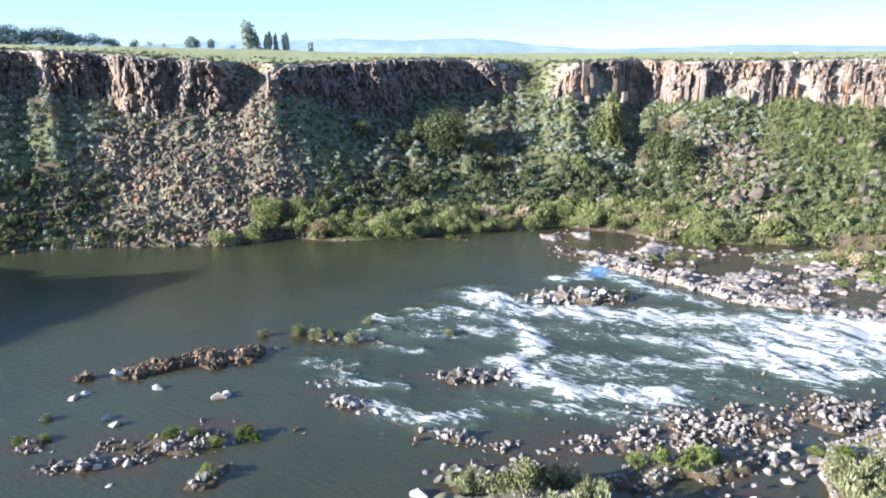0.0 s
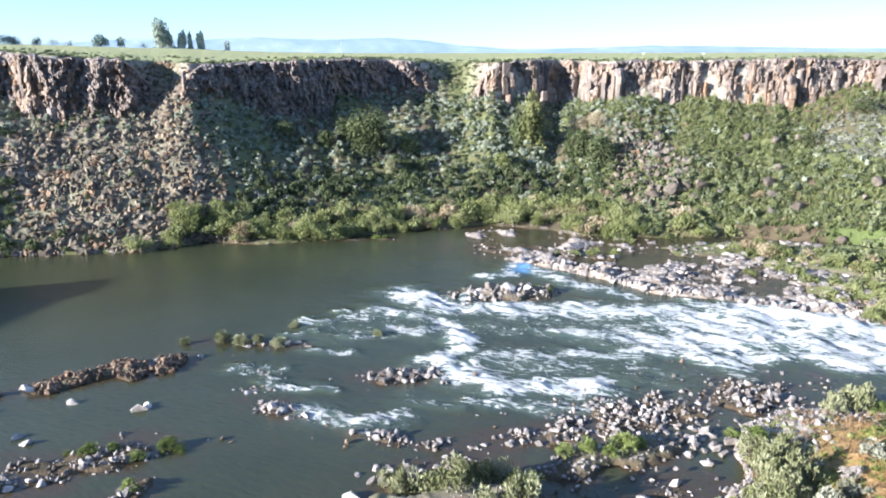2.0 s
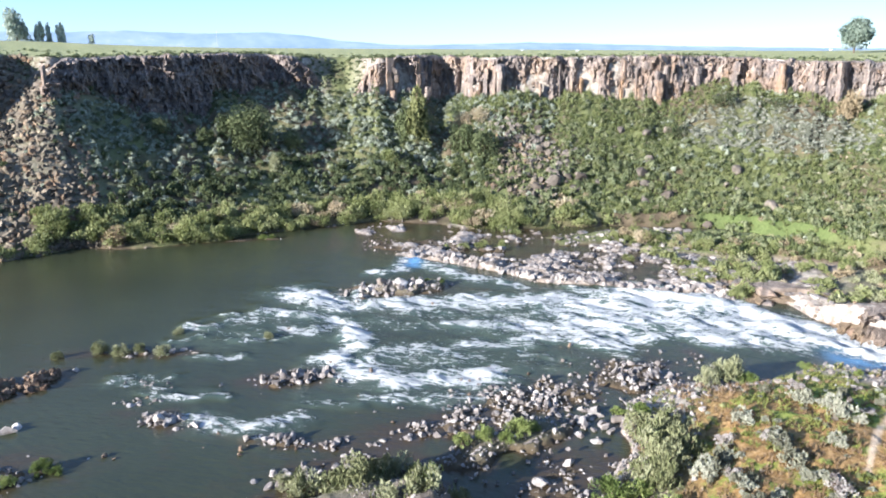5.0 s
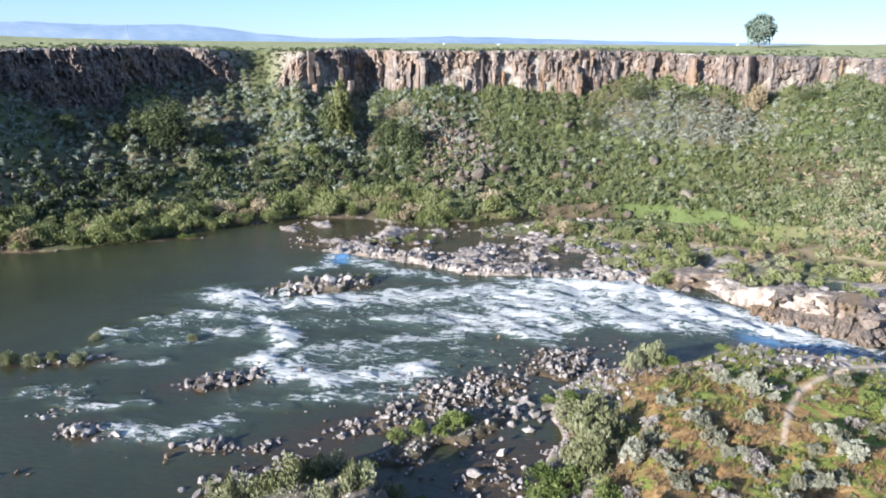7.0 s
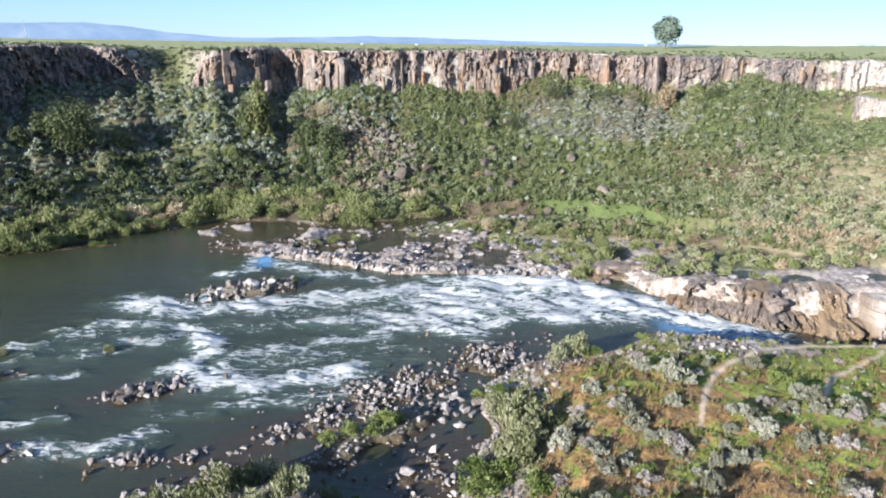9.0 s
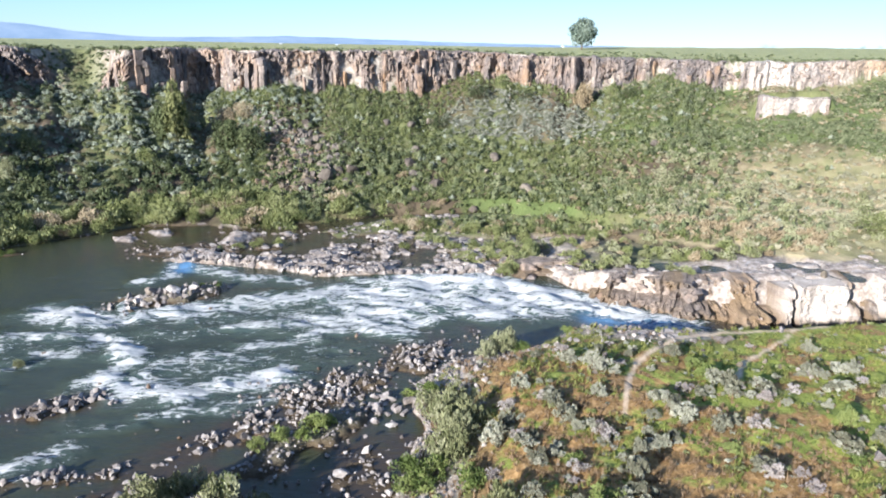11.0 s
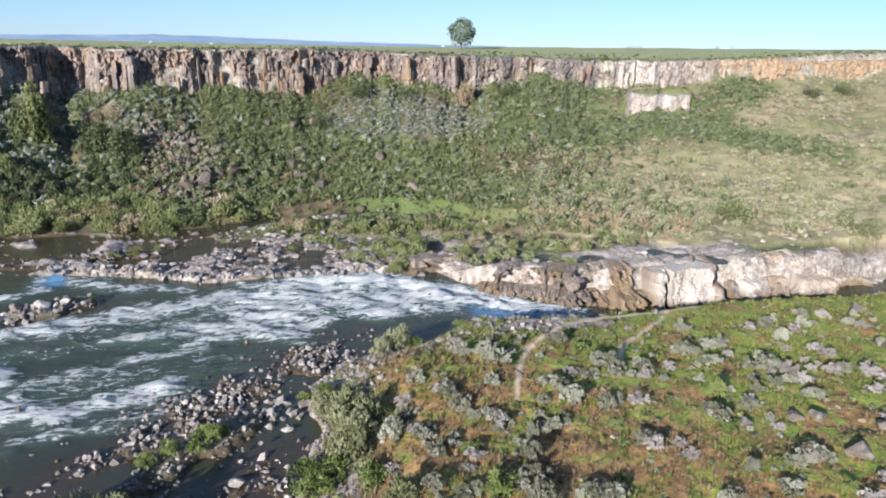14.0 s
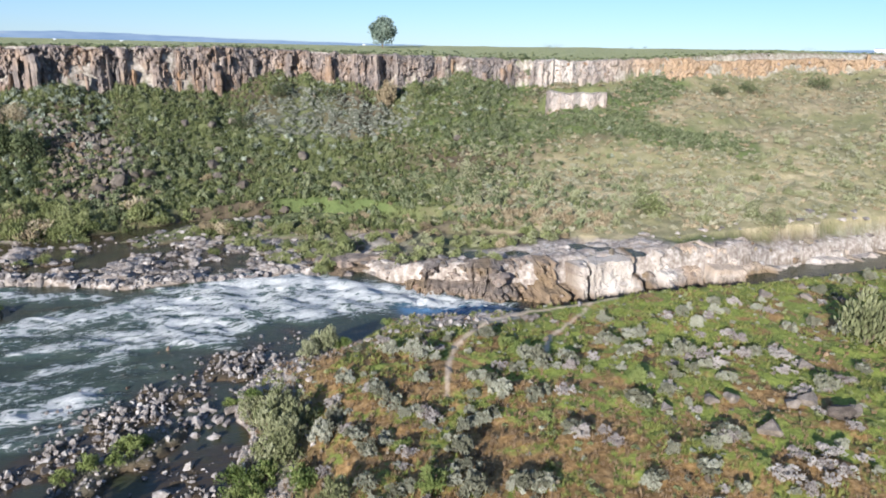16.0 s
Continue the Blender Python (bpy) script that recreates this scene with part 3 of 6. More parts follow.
def build_ground():
    az = np.concatenate([np.arange(-38, 88, 0.2), np.arange(88, 322, 3.0)])
    r = np.concatenate([[0.01, 8, 16, 24, 30, 34], np.arange(38, 130, 0.5), np.arange(130, 260, 0.85), np.arange(260, 330, 1.5), np.geomspace(332, 4300, 40)])
    aa, rr = np.meshgrid(np.radians(az), r, indexing="ij")
    x, y = rr * np.sin(aa), rr * np.cos(aa)
    z, m = land(x, y, True)
    rows, cols = x.shape
    f = grid_faces(cols, rows, True)
    t = lambda v: v.T.ravel()
    ob = mesh_object("ground", np.stack([t(x), t(y), t(z)], -1), f[:, ::-1], GROUND, {k: t(v) for k, v in m.items()})
    tagged(ob, "canyon floor, slopes and grassy plateau of dry earth and basalt", "ground", kind="structure")


build_ground()

# ---------------------------------------------------------------- the river
RUNS = [  # lines of white water: half width, strength, plan points
    (2.2, 1.0, [(5.9, 115.7), (12.5, 108.4), (18, 107), (30, 104), (47, 102.5), (52, 98.5), (60, 93), (66, 89.5), (69, 82.5), (74, 78.4)]),
    (1.5, 0.85, [(1.2, 107.2), (5.1, 106.6), (10.5, 103), (13.5, 96.6)]),
    (1.7, 1.1, [(13.5, 96.6), (12, 90.6), (8.5, 87), (11.5, 82.5), (16.7, 79.2), (22.4, 79.1), (28, 77.7)]),
    (1.8, 0.75, [(11.2, 86.2), (16.7, 87.8), (23.5, 86.3)]),
    (1.3, 0.5, [(16.6, 100.8), (21.5, 96.5), (27, 94.5)]),
    (1.7, 0.9, [(33, 93), (41, 90.5), (46.5, 87.6), (50, 84), (57.5, 84), (64, 81), (69, 78)]),
    (1.3, 0.85, [(27.5, 88), (33.2, 87.1), (39.8, 87.5)]),
    (1.0, 0.7, [(-10.3, 104.6), (-7.3, 104), (-1.1, 104.5)]),
    (1.2, 0.75, [(-8, 75.2), (-3.7, 72), (-1.5, 71.4), (2.4, 73.2)]),
    (0.9, 0.9, [(16.1, 115.2), (16.5, 110.5), (20.8, 106.4)]),
    (1.3, 0.9, [(30, 132), (25.3, 126), (21.5, 124)]),
    (1.6, 0.8, [(30, 132), (33, 124), (36, 118), (44, 111)]),
    (3.4, 1.3, [(61.6, 101), (66, 97), (72.5, 92.5), (74, 86), (79, 81), (84, 74), (88, 66)]),
    (4.2, 0.9, [(47, 97), (55, 92), (63, 86), (70, 82)]),
    (3.0, 0.5, [(28, 100), (38, 97), (50, 92)]), (3.0, 0.4, [(14, 84), (24, 82), (36, 80)]), (3.0, 0.4, [(-6, 100), (4, 101), (10, 98)]),
    (0.8, 0.7, [(-13, 83), (-9, 82), (-6, 81.5)]), (0.7, 0.6, [(-16, 86), (-12, 85)]), (0.8, 0.6, [(-9, 93), (-3, 92.5)]),
    (1.6, 0.85, [(27.8, 95), (33.5, 93.7), (38.4, 94.4), (41.8, 89.3), (44.2, 84.8), (47.3, 80.5)]), (2.2, 1.1, [(45, 90.3), (49.8, 88.3), (57.6, 90.4), (60.8, 86.6), (62.9, 80.8)]),
    (1.6, 0.9, [(52.6, 105.6), (57.6, 100.4), (61.8, 97.2), (68.4, 97.9), (68.8, 88.7), (71.5, 82.3)]), (1.8, 0.55, [(12.3, 86.9), (16.4, 85.3), (20.9, 85.4), (26.6, 83.5)]), (1.0, 0.8, [(3.6, 100.5), (6, 97.4), (9.7, 99.3)]),
    (0.7, 0.6, [(-18.2, 87.7), (-14.9, 88), (-11.9, 88.2)]), (0.7, 0.55, [(19.5, 77.2), (23.4, 74), (29, 73.4)]), (0.6, 0.55, [(11.8, 76.5), (15.3, 74.1), (21.3, 71.7)]), (0.6, 0.6, [(-4.9, 107.2), (-0.7, 105.7)]), (0.6, 0.55, [(-12.8, 99.9), (-9.4, 99.4)]),
    (0.8, 0.6, [(-4, 98), (3, 97)]), (0.8, 0.65, [(12, 76), (20, 73.5), (27, 73)]), (0.8, 0.5, [(4, 77), (10, 75)]), (0.8, 0.6, [(34, 84), (37, 81)]),
]


def white_water(x, y):
    total = np.zeros(x.shape)
    for wide, strong, line in RUNS:
        wob = (fbm(x * 0.25, y * 0.25, 3) - 0.5) * 4.5
        d = np.abs(side(line, x, y) + wob)
        total = np.maximum(total, strong * np.exp(-((d / (wide * 1.75)) ** 2)))
    return np.clip(total, 0, 1.2)


def build_water():
    xs = np.concatenate([np.arange(-330, -20, 2.5), np.arange(-20, 96, 0.42), np.arange(96, 330, 2.0)])
    ys = np.concatenate([np.arange(-130, 48, 3.0), np.arange(48, 136, 0.42), np.arange(136, 260, 2.5)])
    x, y = np.meshgrid(xs, ys, indexing="ij")
    foam = white_water(x, y)
    c, s = 0.86, -0.51
    u, v = x * c + y * s, -x * s + y * c
    z = water_level(x, y) + foam * ((fbm(u * 0.22, v * 0.55, 4) - 0.4) * 1.7 + 0.4 * (ridged(u * 0.24 + 1.6 * fbm(u * 0.1, v * 0.2, 2), v * 0.13 + u * 0.05) - 0.5)) + (fbm(u * 0.3, v * 0.8, 3) - 0.5) * 0.10 * smooth(-25, 5, x)
    depth = z - land(x, y)
    shoal = (1 - smooth(0.1, 1.15, depth)) * (1 - foam * 0.6)
    # clear marks the two chutes that get the painted sky-blue reflection
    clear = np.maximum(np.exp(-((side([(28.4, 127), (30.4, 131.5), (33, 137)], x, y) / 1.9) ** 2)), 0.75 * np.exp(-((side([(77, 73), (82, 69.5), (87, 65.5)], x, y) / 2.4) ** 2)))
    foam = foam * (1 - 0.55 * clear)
    f = grid_faces(len(xs), len(ys))
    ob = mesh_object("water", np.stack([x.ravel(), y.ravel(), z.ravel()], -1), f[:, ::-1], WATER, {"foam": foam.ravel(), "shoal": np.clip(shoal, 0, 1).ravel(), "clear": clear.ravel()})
    tagged(ob, "dark green river breaking into white rapids between rocks", "river", kind="structure")


build_water()

# ---------------------------------------------------------------- basalt walls
def prism(rng, sides, w, depth, z0, z1, levels=5):
    """A rough broken column: a stack of blocks that step in and out, with a cap."""
    ang = (np.sort(rng.rand(sides) * 0.8 + np.arange(sides))) / sides * 2 * np.pi
    vs = []
    hs = np.linspace(z0, z1, levels + 1)
    hs[1:-1] += (rng.rand(levels - 1) - 0.5) * (z1 - z0) / levels * 0.9
    lean = (rng.rand(2) - 0.5) * 0.5
    rings = [(hs[0], 0)] + [(h, k) for k in range(1, levels) for h in (hs[k] - 0.06, hs[k] + 0.06)] + [(hs[-1], levels)]
    block = -1
    for n_, (h, k) in enumerate(rings):
        if n_ % 2 == 0:
            block += 1
            grow = 1.0 + 0.35 * (1 - block / levels) * rng.rand() + (rng.rand() - 0.5) * 0.35
            ox, oy = (rng.rand(2) - 0.5) * (0.3 * w, 0.8) + lean * block / levels
        for a in ang:
            vs.append((ox + math.cos(a) * w * 0.5 * grow, oy + math.sin(a) * depth * 0.5 * grow, h + (rng.rand() - 0.5) * (0.9 if k == levels else 0.25)))
    fs = []
    for k in range(len(rings) - 1):
        for i in range(sides):
            a, b = k * sides + i, k * sides + (i + 1) % sides
            fs.append((a, b, b + sides, a + sides))
    t = (len(rings) - 1) * sides
    vs.append((0, 0, z1 + 0.2))
    c = len(vs) - 1
    for i in range(0, sides, 2):
        fs.append((t + i, t + (i + 1) % sides, t + (i + 2) % sides, c))
    return np.array(vs), np.array(fs)


def cells(x, y):
    """A random value for each cell of a grid, with ragged joints."""
    x, y = x + (vnoise(x * 2.1 + 5, y * 2.3) - 0.5) * 0.5, y + (vnoise(x * 1.7, y * 2.9 + 9) - 0.5) * 0.5
    xi = np.floor(x).astype(int)
    yi = np.floor(y + _lattice[xi & 255, 7] * 3).astype(int)
    return _lattice[xi & 255, yi & 255]


def face_relief(u, z, block=1.0):
    """How far a rock face juts out at u metres along and z metres up: ribs, columns, cracks and ledges."""
    warp = (fbm(u * 0.12 + 7, z * 0.2, 2) - 0.5) * 5
    return (2.6 * ridged((u + warp) * 0.13, z * 0.04) + 1.5 * cells(u * 0.95 / block, z * 0.45 / block) + 0.9 * cells(u * 2.2 / block + 40, z * 1.1 / block)
            + 0.8 * ridged(u * 0.6 + 3, z * 0.15) + 1.2 * (fbm(u * 0.35, z * 0.5, 3) - 0.5) - 1.2)


def build_face(root, az0, az1, pale, shift=0.0, low=None, high=None, deep=1.0):
    az = np.arange(az0, az1, 0.07)
    s = np.linspace(0, 1, 40)
    aa, ss = np.meshgrid(az, s, indexing="ij")
    top = np.interp(aa, RIM_AZ, RIM_Z) if high is None else high + 0 * aa
    foot = (np.interp(aa, AZ, FOOT_Z) if low is None else low + 0 * aa) - 6.0
    g = np.clip(gully(aa), 0, 1)
    ragged = (fbm(aa * 1.7, aa * 0 + 2.2, 3) - 0.5) * 1.6
    z = foot + (top + 0.1 + ragged - foot) * ss * (1 - 0.9 * g)
    base = wall_line(aa) + shift
    west = (1 - smooth(8, 11, aa)) * (high is None)     # the shaded wall leans back and is more broken
    r = base + 0.6 + 2.6 * ss * deep - 4.0 * west * (1 - ss) - deep * (1 + 0.35 * west) * face_relief(np.radians(aa) * 215, z, 1 - 0.35 * west) - west * 2.4 * (fbm(aa * 1.1, z * 0.16, 4) - 0.5)
    r = np.where(ss > 0.99, base + 3.2, r)
    a = np.radians(aa)
    white = np.vectorize(pale)(aa) * (0.35 + 1.1 * fbm(aa * 3, z * 0.12, 3))
    ob = mesh_object("rock_face", np.stack([(r * np.sin(a)).ravel(), (r * np.cos(a)).ravel(), z.ravel()], -1), grid_faces(len(az), len(s)), CLIFF, {"pale": np.clip(white, 0, 1).ravel(), "warm": (0.85 * smooth(60.5, 65, aa)).ravel()}, True, root)
    ok = ((ss > 0.25) & (ss < 0.93) & (g < 0.4)).ravel()
    return np.stack([(r * np.sin(a)).ravel(), (r * np.cos(a)).ravel(), z.ravel()], -1)[ok]


LOOSE = []


def build_wall(name, label, az0, az1, seed, pale=lambda az: 0.0, shift=0.0, low=None, high=None, wide=(0.6, 2.3), loose=9):
    rng = np.random.RandomState(seed)
    root = tagged(new(name), label, "cliff", kind="structure")
    az = az0
    rubble_v, rubble_f, count, pales = [], [], 0, []
    while az < az1:
        r = float(wall_line(np.array(az))) + shift
        w = wide[0] + (wide[1] - wide[0]) * rng.rand() ** 1.6
        az += math.degrees(w / r) * 0.5
        g = float(np.clip(gully(np.array(az)), 0, 1))
        top = float(np.interp(az, RIM_AZ, RIM_Z)) if high is None else high
        foot = float(np.interp(az, AZ, FOOT_Z)) if low is None else low
        broken = rng.rand() < g * 1.15 or high is not None
        if not broken:
            for row in range(2):
                if rng.rand() < (0.86 if az < 9 else 0.72 if az < 60 else 0.9) or w > 1.9:
                    continue
                back = row * 1.2 + (rng.rand() - 0.5) * 2.0 - 1.0
                ztop = top - 0.1 - (rng.rand() ** (0.6, 1.0)[row]) * (top - foot) * (0.95, 0.6)[row]
                v, f = prism(rng, 6, w * (1.0 + 0.7 * rng.rand()), w * 0.9 + 1.2, foot - 3.5, ztop)
                rr, a = r + back, radians(az + (rng.rand() - 0.5) * 0.15)
                turn = -a + (rng.rand() - 0.5) * 1.3
                c, s = math.cos(turn), math.sin(turn)
                place = np.stack([v[:, 0] * c - v[:, 1] * s + rr * math.sin(a), v[:, 0] * s + v[:, 1] * c + rr * math.cos(a), v[:, 2]], -1)
                p = pale(az)
                if row < 2 and count < 300:
                    mesh_object("column", place, f, CLIFF, {"pale": np.full(len(v), p), "warm": np.full(len(v), 0.85 * float(smooth(60.5, 65, az)))}, True, root)
                    count += 1
                else:
                    base = sum(len(k) for k in rubble_v)
                    rubble_v.append(place)
                    rubble_f.append(f + base)
                    pales.append(np.full(len(v), p))
        az += math.degrees(w / r) * 0.5
    spots = build_face(root, az0, az1, pale, shift, low, high, 1.0 if high is None else 0.5)
    if high is None:
        LOOSE.append((spots, int(loose * (az1 - az0))))
    if rubble_v:
        ob = mesh_object("back_columns", np.concatenate(rubble_v), np.concatenate(rubble_f), CLIFF, {"pale": np.concatenate(pales), "warm": np.full(sum(len(k) for k in pales), 0.85 * float(az0 > 60))}, True, root)
        tagged(ob, kind="stuff")
    return root


build_wall("cliff_west", "shaded dark basalt rim wall of rough columns", -46, 9.2, 11, loose=34)
build_wall("cliff_middle", "sunlit orange and grey columnar basalt rim wall", 9.2, 44.5, 12)
build_wall("cliff_east", "tan and white streaked basalt rim wall", 44.5, 88, 13, lambda az: 0.85 * math.exp(-(((az - 58.2) / 1.6) ** 2)) + 0.25 * math.exp(-(((az - 62) / 3.0) ** 2)))
build_wall("cliff_lower_band", "short white stained basalt wall low on the slope", 57.2, 61.9, 14, lambda az: 0.55 * math.exp(-(((az - 59.6) / 2.4) ** 4)), -21, 18.5, 26.8, (0.8, 1.8))


def ball(level):
    bm = bmesh.new()
    bmesh.ops.create_icosphere(bm, subdivisions=level, radius=1.0)
    v = np.array([p.co[:] for p in bm.verts])
    f = np.array([[p.index for p in q.verts] for q in bm.faces])
    bm.free()
    return v, f


BALL1, BALL2 = ball(2), ball(3)


def boulder(rng, fine=False, flat=0.75, worn=0.0):
    """A broken block: a ball cut by several planes."""
    v, f = BALL2 if fine else BALL1
    v = v.copy() * (1 + 0.12 * rng.normal(size=(1, 3)))
    for _ in range(15):
        n = rng.normal(size=3)
        n /= np.linalg.norm(n)
        cut = 0.34 + 0.26 * worn + (0.4 - 0.1 * worn) * rng.rand()
        over = np.maximum(v @ n - cut, 0)
        v -= over[:, None] * n * 0.99
    v += 0.008 * rng.normal(size=v.shape)
    v[:, 2] *= flat
    return v, f, np.zeros(len(v))


def tumbled(seed):
    v, f, tint = boulder(np.random.RandomState(seed), False, 0.7)
    q, _ = np.linalg.qr(np.random.RandomState(seed + 1).normal(size=(3, 3)))
    if np.linalg.det(q) < 0:
        q[:, 0] *= -1
    v = v @ q.T
    v[:, 2] *= 0.9
    return v, f, tint


BLOCKS = [tumbled(700 + 3 * k) for k in range(12)]
SLABS = [boulder(np.random.RandomState(720 + k), False, 0.42) for k in range(8)]


def build_gorge_wall():
    """Bleached blocks along the far side of the gorge."""
    rng = np.random.RandomState(17)
    root = tagged(new("gorge_wall"), "bleached and rust-stained basalt wall of the river gorge", "cliff", kind="structure")
    line = np.array([p for p in LEDGE_FRONT if p[0] > 71][:-1], float)
    leg = np.hypot(*np.diff(line, axis=0).T)
    reach = np.concatenate([[0], np.cumsum(leg)])
    u = np.arange(0, reach[-1] - 0.5, 0.22)
    k = np.clip(np.searchsorted(reach, u, side="right") - 1, 0, len(leg) - 1)
    t = ((u - reach[k]) / leg[k])[:, None]
    mid = line[k] * (1 - t) + line[k + 1] * t
    way = (line[k + 1] - line[k]) / leg[k][:, None]
    for _ in range(12):
        way[1:-1] = (way[:-2] + way[1:-1] * 2 + way[2:]) / 4
    inn = np.stack([-way[:, 1], way[:, 0]], -1)
    h = np.linspace(0, 1, 27)
    uu, hh = np.meshgrid(u, h, indexing="ij")
    level = water_level(mid[:, 0], mid[:, 1])[:, None]
    flat = smooth(104.5, 106, mid[:, :1]) * (1 - smooth(115.5, 117, mid[:, :1]))
    full = 0.9 + 2.2 * smooth(74, 92, mid[:, :1]) - 4.6 * smooth(146, 154, mid[:, :1]) + (fbm(uu * 0.13, uu * 0 + 4, 3) - 0.5) * 2.4 * (1 - 0.8 * flat)
    z = level - 1.0 + (full - level + 1.0) * hh
    shelf = 0.3 + 0.35 * fbm(uu * 0.09 + 8, uu * 0, 2)
    out = 3.6 - 1.9 * flat + 1.2 * hh + (1.5 + 3.0 * fbm(uu * 0.15, uu * 0 + 3, 2)) * smooth(shelf, shelf + 0.08, hh) * (1 - flat) + 0.5 * flat - (1.6 - 1.0 * flat - 0.8 * smooth(121, 128, mid[:, :1])) * face_relief(uu + 300, z * 1.6, 1.25) + 4.5 * smooth(102.3, 103, mid[:, :1]) * (1 - smooth(104.4, 105.4, mid[:, :1])) + 2.0 * smooth(116.5, 117.5, mid[:, :1]) * (1 - smooth(120.5, 121.5, mid[:, :1])) - 5.0 * (ridged(uu * 0.06 + 2, uu * 0) - 0.62) + 2.5 * smooth(0.82, 0.86, ridged(uu * 0.11 + 9, uu * 0 + 5))
    out = np.where(hh > 0.99, 7.5, out)
    xyz = np.stack([mid[:, :1] + inn[:, :1] * out, mid[:, 1:] + inn[:, 1:] * out, z], -1)
    white = 0.02 + 0.8 * flat + 0.75 * smooth(121, 122.5, mid[:, :1]) * (1 - smooth(125.5, 128, mid[:, :1])) + 0.45 * smooth(126, 134, mid[:, :1]) - 0.05 + (fbm(uu * 0.25, z * 0.7, 4) - 0.5) * 0.8
    white = white * (0.2 + 0.8 * smooth(101, 106, mid[:, :1]))
    white = np.where((mid[:, :1] > 117) & (mid[:, :1] < 121), 0.0, white) * smooth(0.12, 0.4, hh)
    cream = 0.6 * smooth(126, 129, mid[:, :1]) * smooth(0.2, 0.45, hh) * (1 - smooth(148, 153, mid[:, :1])) + 0.55 * smooth(94, 97, mid[:, :1]) * (1 - smooth(101.5, 102.5, mid[:, :1])) * smooth(0.45, 0.6, fbm(uu * 0.3, z * 0.3, 2) + 0.15)
    stain = smooth(116.5, 117.5, mid[:, :1]) * (1 - smooth(120.5, 121.5, mid[:, :1])) * 0.9 + 0.4 * (1 - smooth(0.15, 0.35, hh)) + 0.3 * (1 - smooth(101, 106, mid[:, :1])) + 0.6 * smooth(0.48, 0.66, fbm(uu * 0.22 + 60, z * 0.3, 3)) * (1 - 0.7 * flat)
    mesh_object("rock_face", xyz.reshape(-1, 3), grid_faces(len(u), len(h)), CLIFF, {"pale": np.clip(white, 0, 0.9).ravel(), "stain": np.clip(stain, 0, 0.9).ravel(), "warm": np.clip(cream, 0, 0.9).ravel()}, True, root)
    for k in range(95):
        i = rng.randint(6, len(u) - 6)
        w = (0.6 + 1.5 * rng.rand() ** 1.8) * (1 + 0.5 * smooth(100, 140, mid[i, 0]))
        j = rng.randint(5, 23)
        if mid[i, 0] > 104 and rng.rand() < 0.75:
            continue
        v, f, _ = boulder(rng, False, 0.75)
        v = v * w * (0.7 + 0.6 * rng.rand(1, 3))
        turn = rng.rand() * 6.28
        c, n = math.cos(turn), math.sin(turn)
        at = xyz[i, j]
        place = np.stack([v[:, 0] * c - v[:, 1] * n + at[0], v[:, 0] * n + v[:, 1] * c + at[1], v[:, 2] + at[2]], -1)
        mesh_object("block", place, f, CLIFF, {"pale": np.full(len(v), min(max(float(white[i, j]) + 0.15 * rng.rand(), 0), 0.7))}, True, root)


build_gorge_wall()


# ---------------------------------------------------------------- far hills
def build_hills():
    az = np.arange(-180, 180, 0.5)
    st = [-40, -25, -17, -12, -8, -6, -2, 2, 4.5, 7.5, 11.5, 15.5, 22, 28, 35, 43, 50, 65, 74, 78, 82, 95]
    el = [0.2, 0.5, 0.95, 0.97, 1.14, 1.06, 1.0, 1.14, 0.95, 0.55, 0.28, 0.31, 0.5, 0.4, 0.27, 0.2, 0.12, 0.1, 0.3, 0.5, 0.62, 0.6]
    e = np.interp(az, st, el, left=0.3, right=0.4) + (fbm(az * 0.8 + 60, az * 0 + 1.5, 3) - 0.5) * 0.12
    rows = []
    for r, k in ((4100, -0.03), (4180, 0.45), (4260, 0.8), (4330, 1.0), (4420, 0.6)):
        z = 40 + r * np.tan(np.radians(e)) * k if k > 0 else np.full(az.shape, 20.0)
        a = np.radians(az)
        rows.append(np.stack([r * np.sin(a), r * np.cos(a), z], -1))
    v = np.concatenate(rows)
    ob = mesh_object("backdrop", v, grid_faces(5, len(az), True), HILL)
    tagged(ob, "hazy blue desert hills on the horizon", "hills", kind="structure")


build_hills()

# ---------------------------------------------------------------- plants
def part(name, verts, faces, mat, parent, attrs=None, label="", flat=False):
    ob = mesh_object(name, verts, faces, mat, attrs, flat, parent)
    if label:
        ob["label"] = label
    return ob


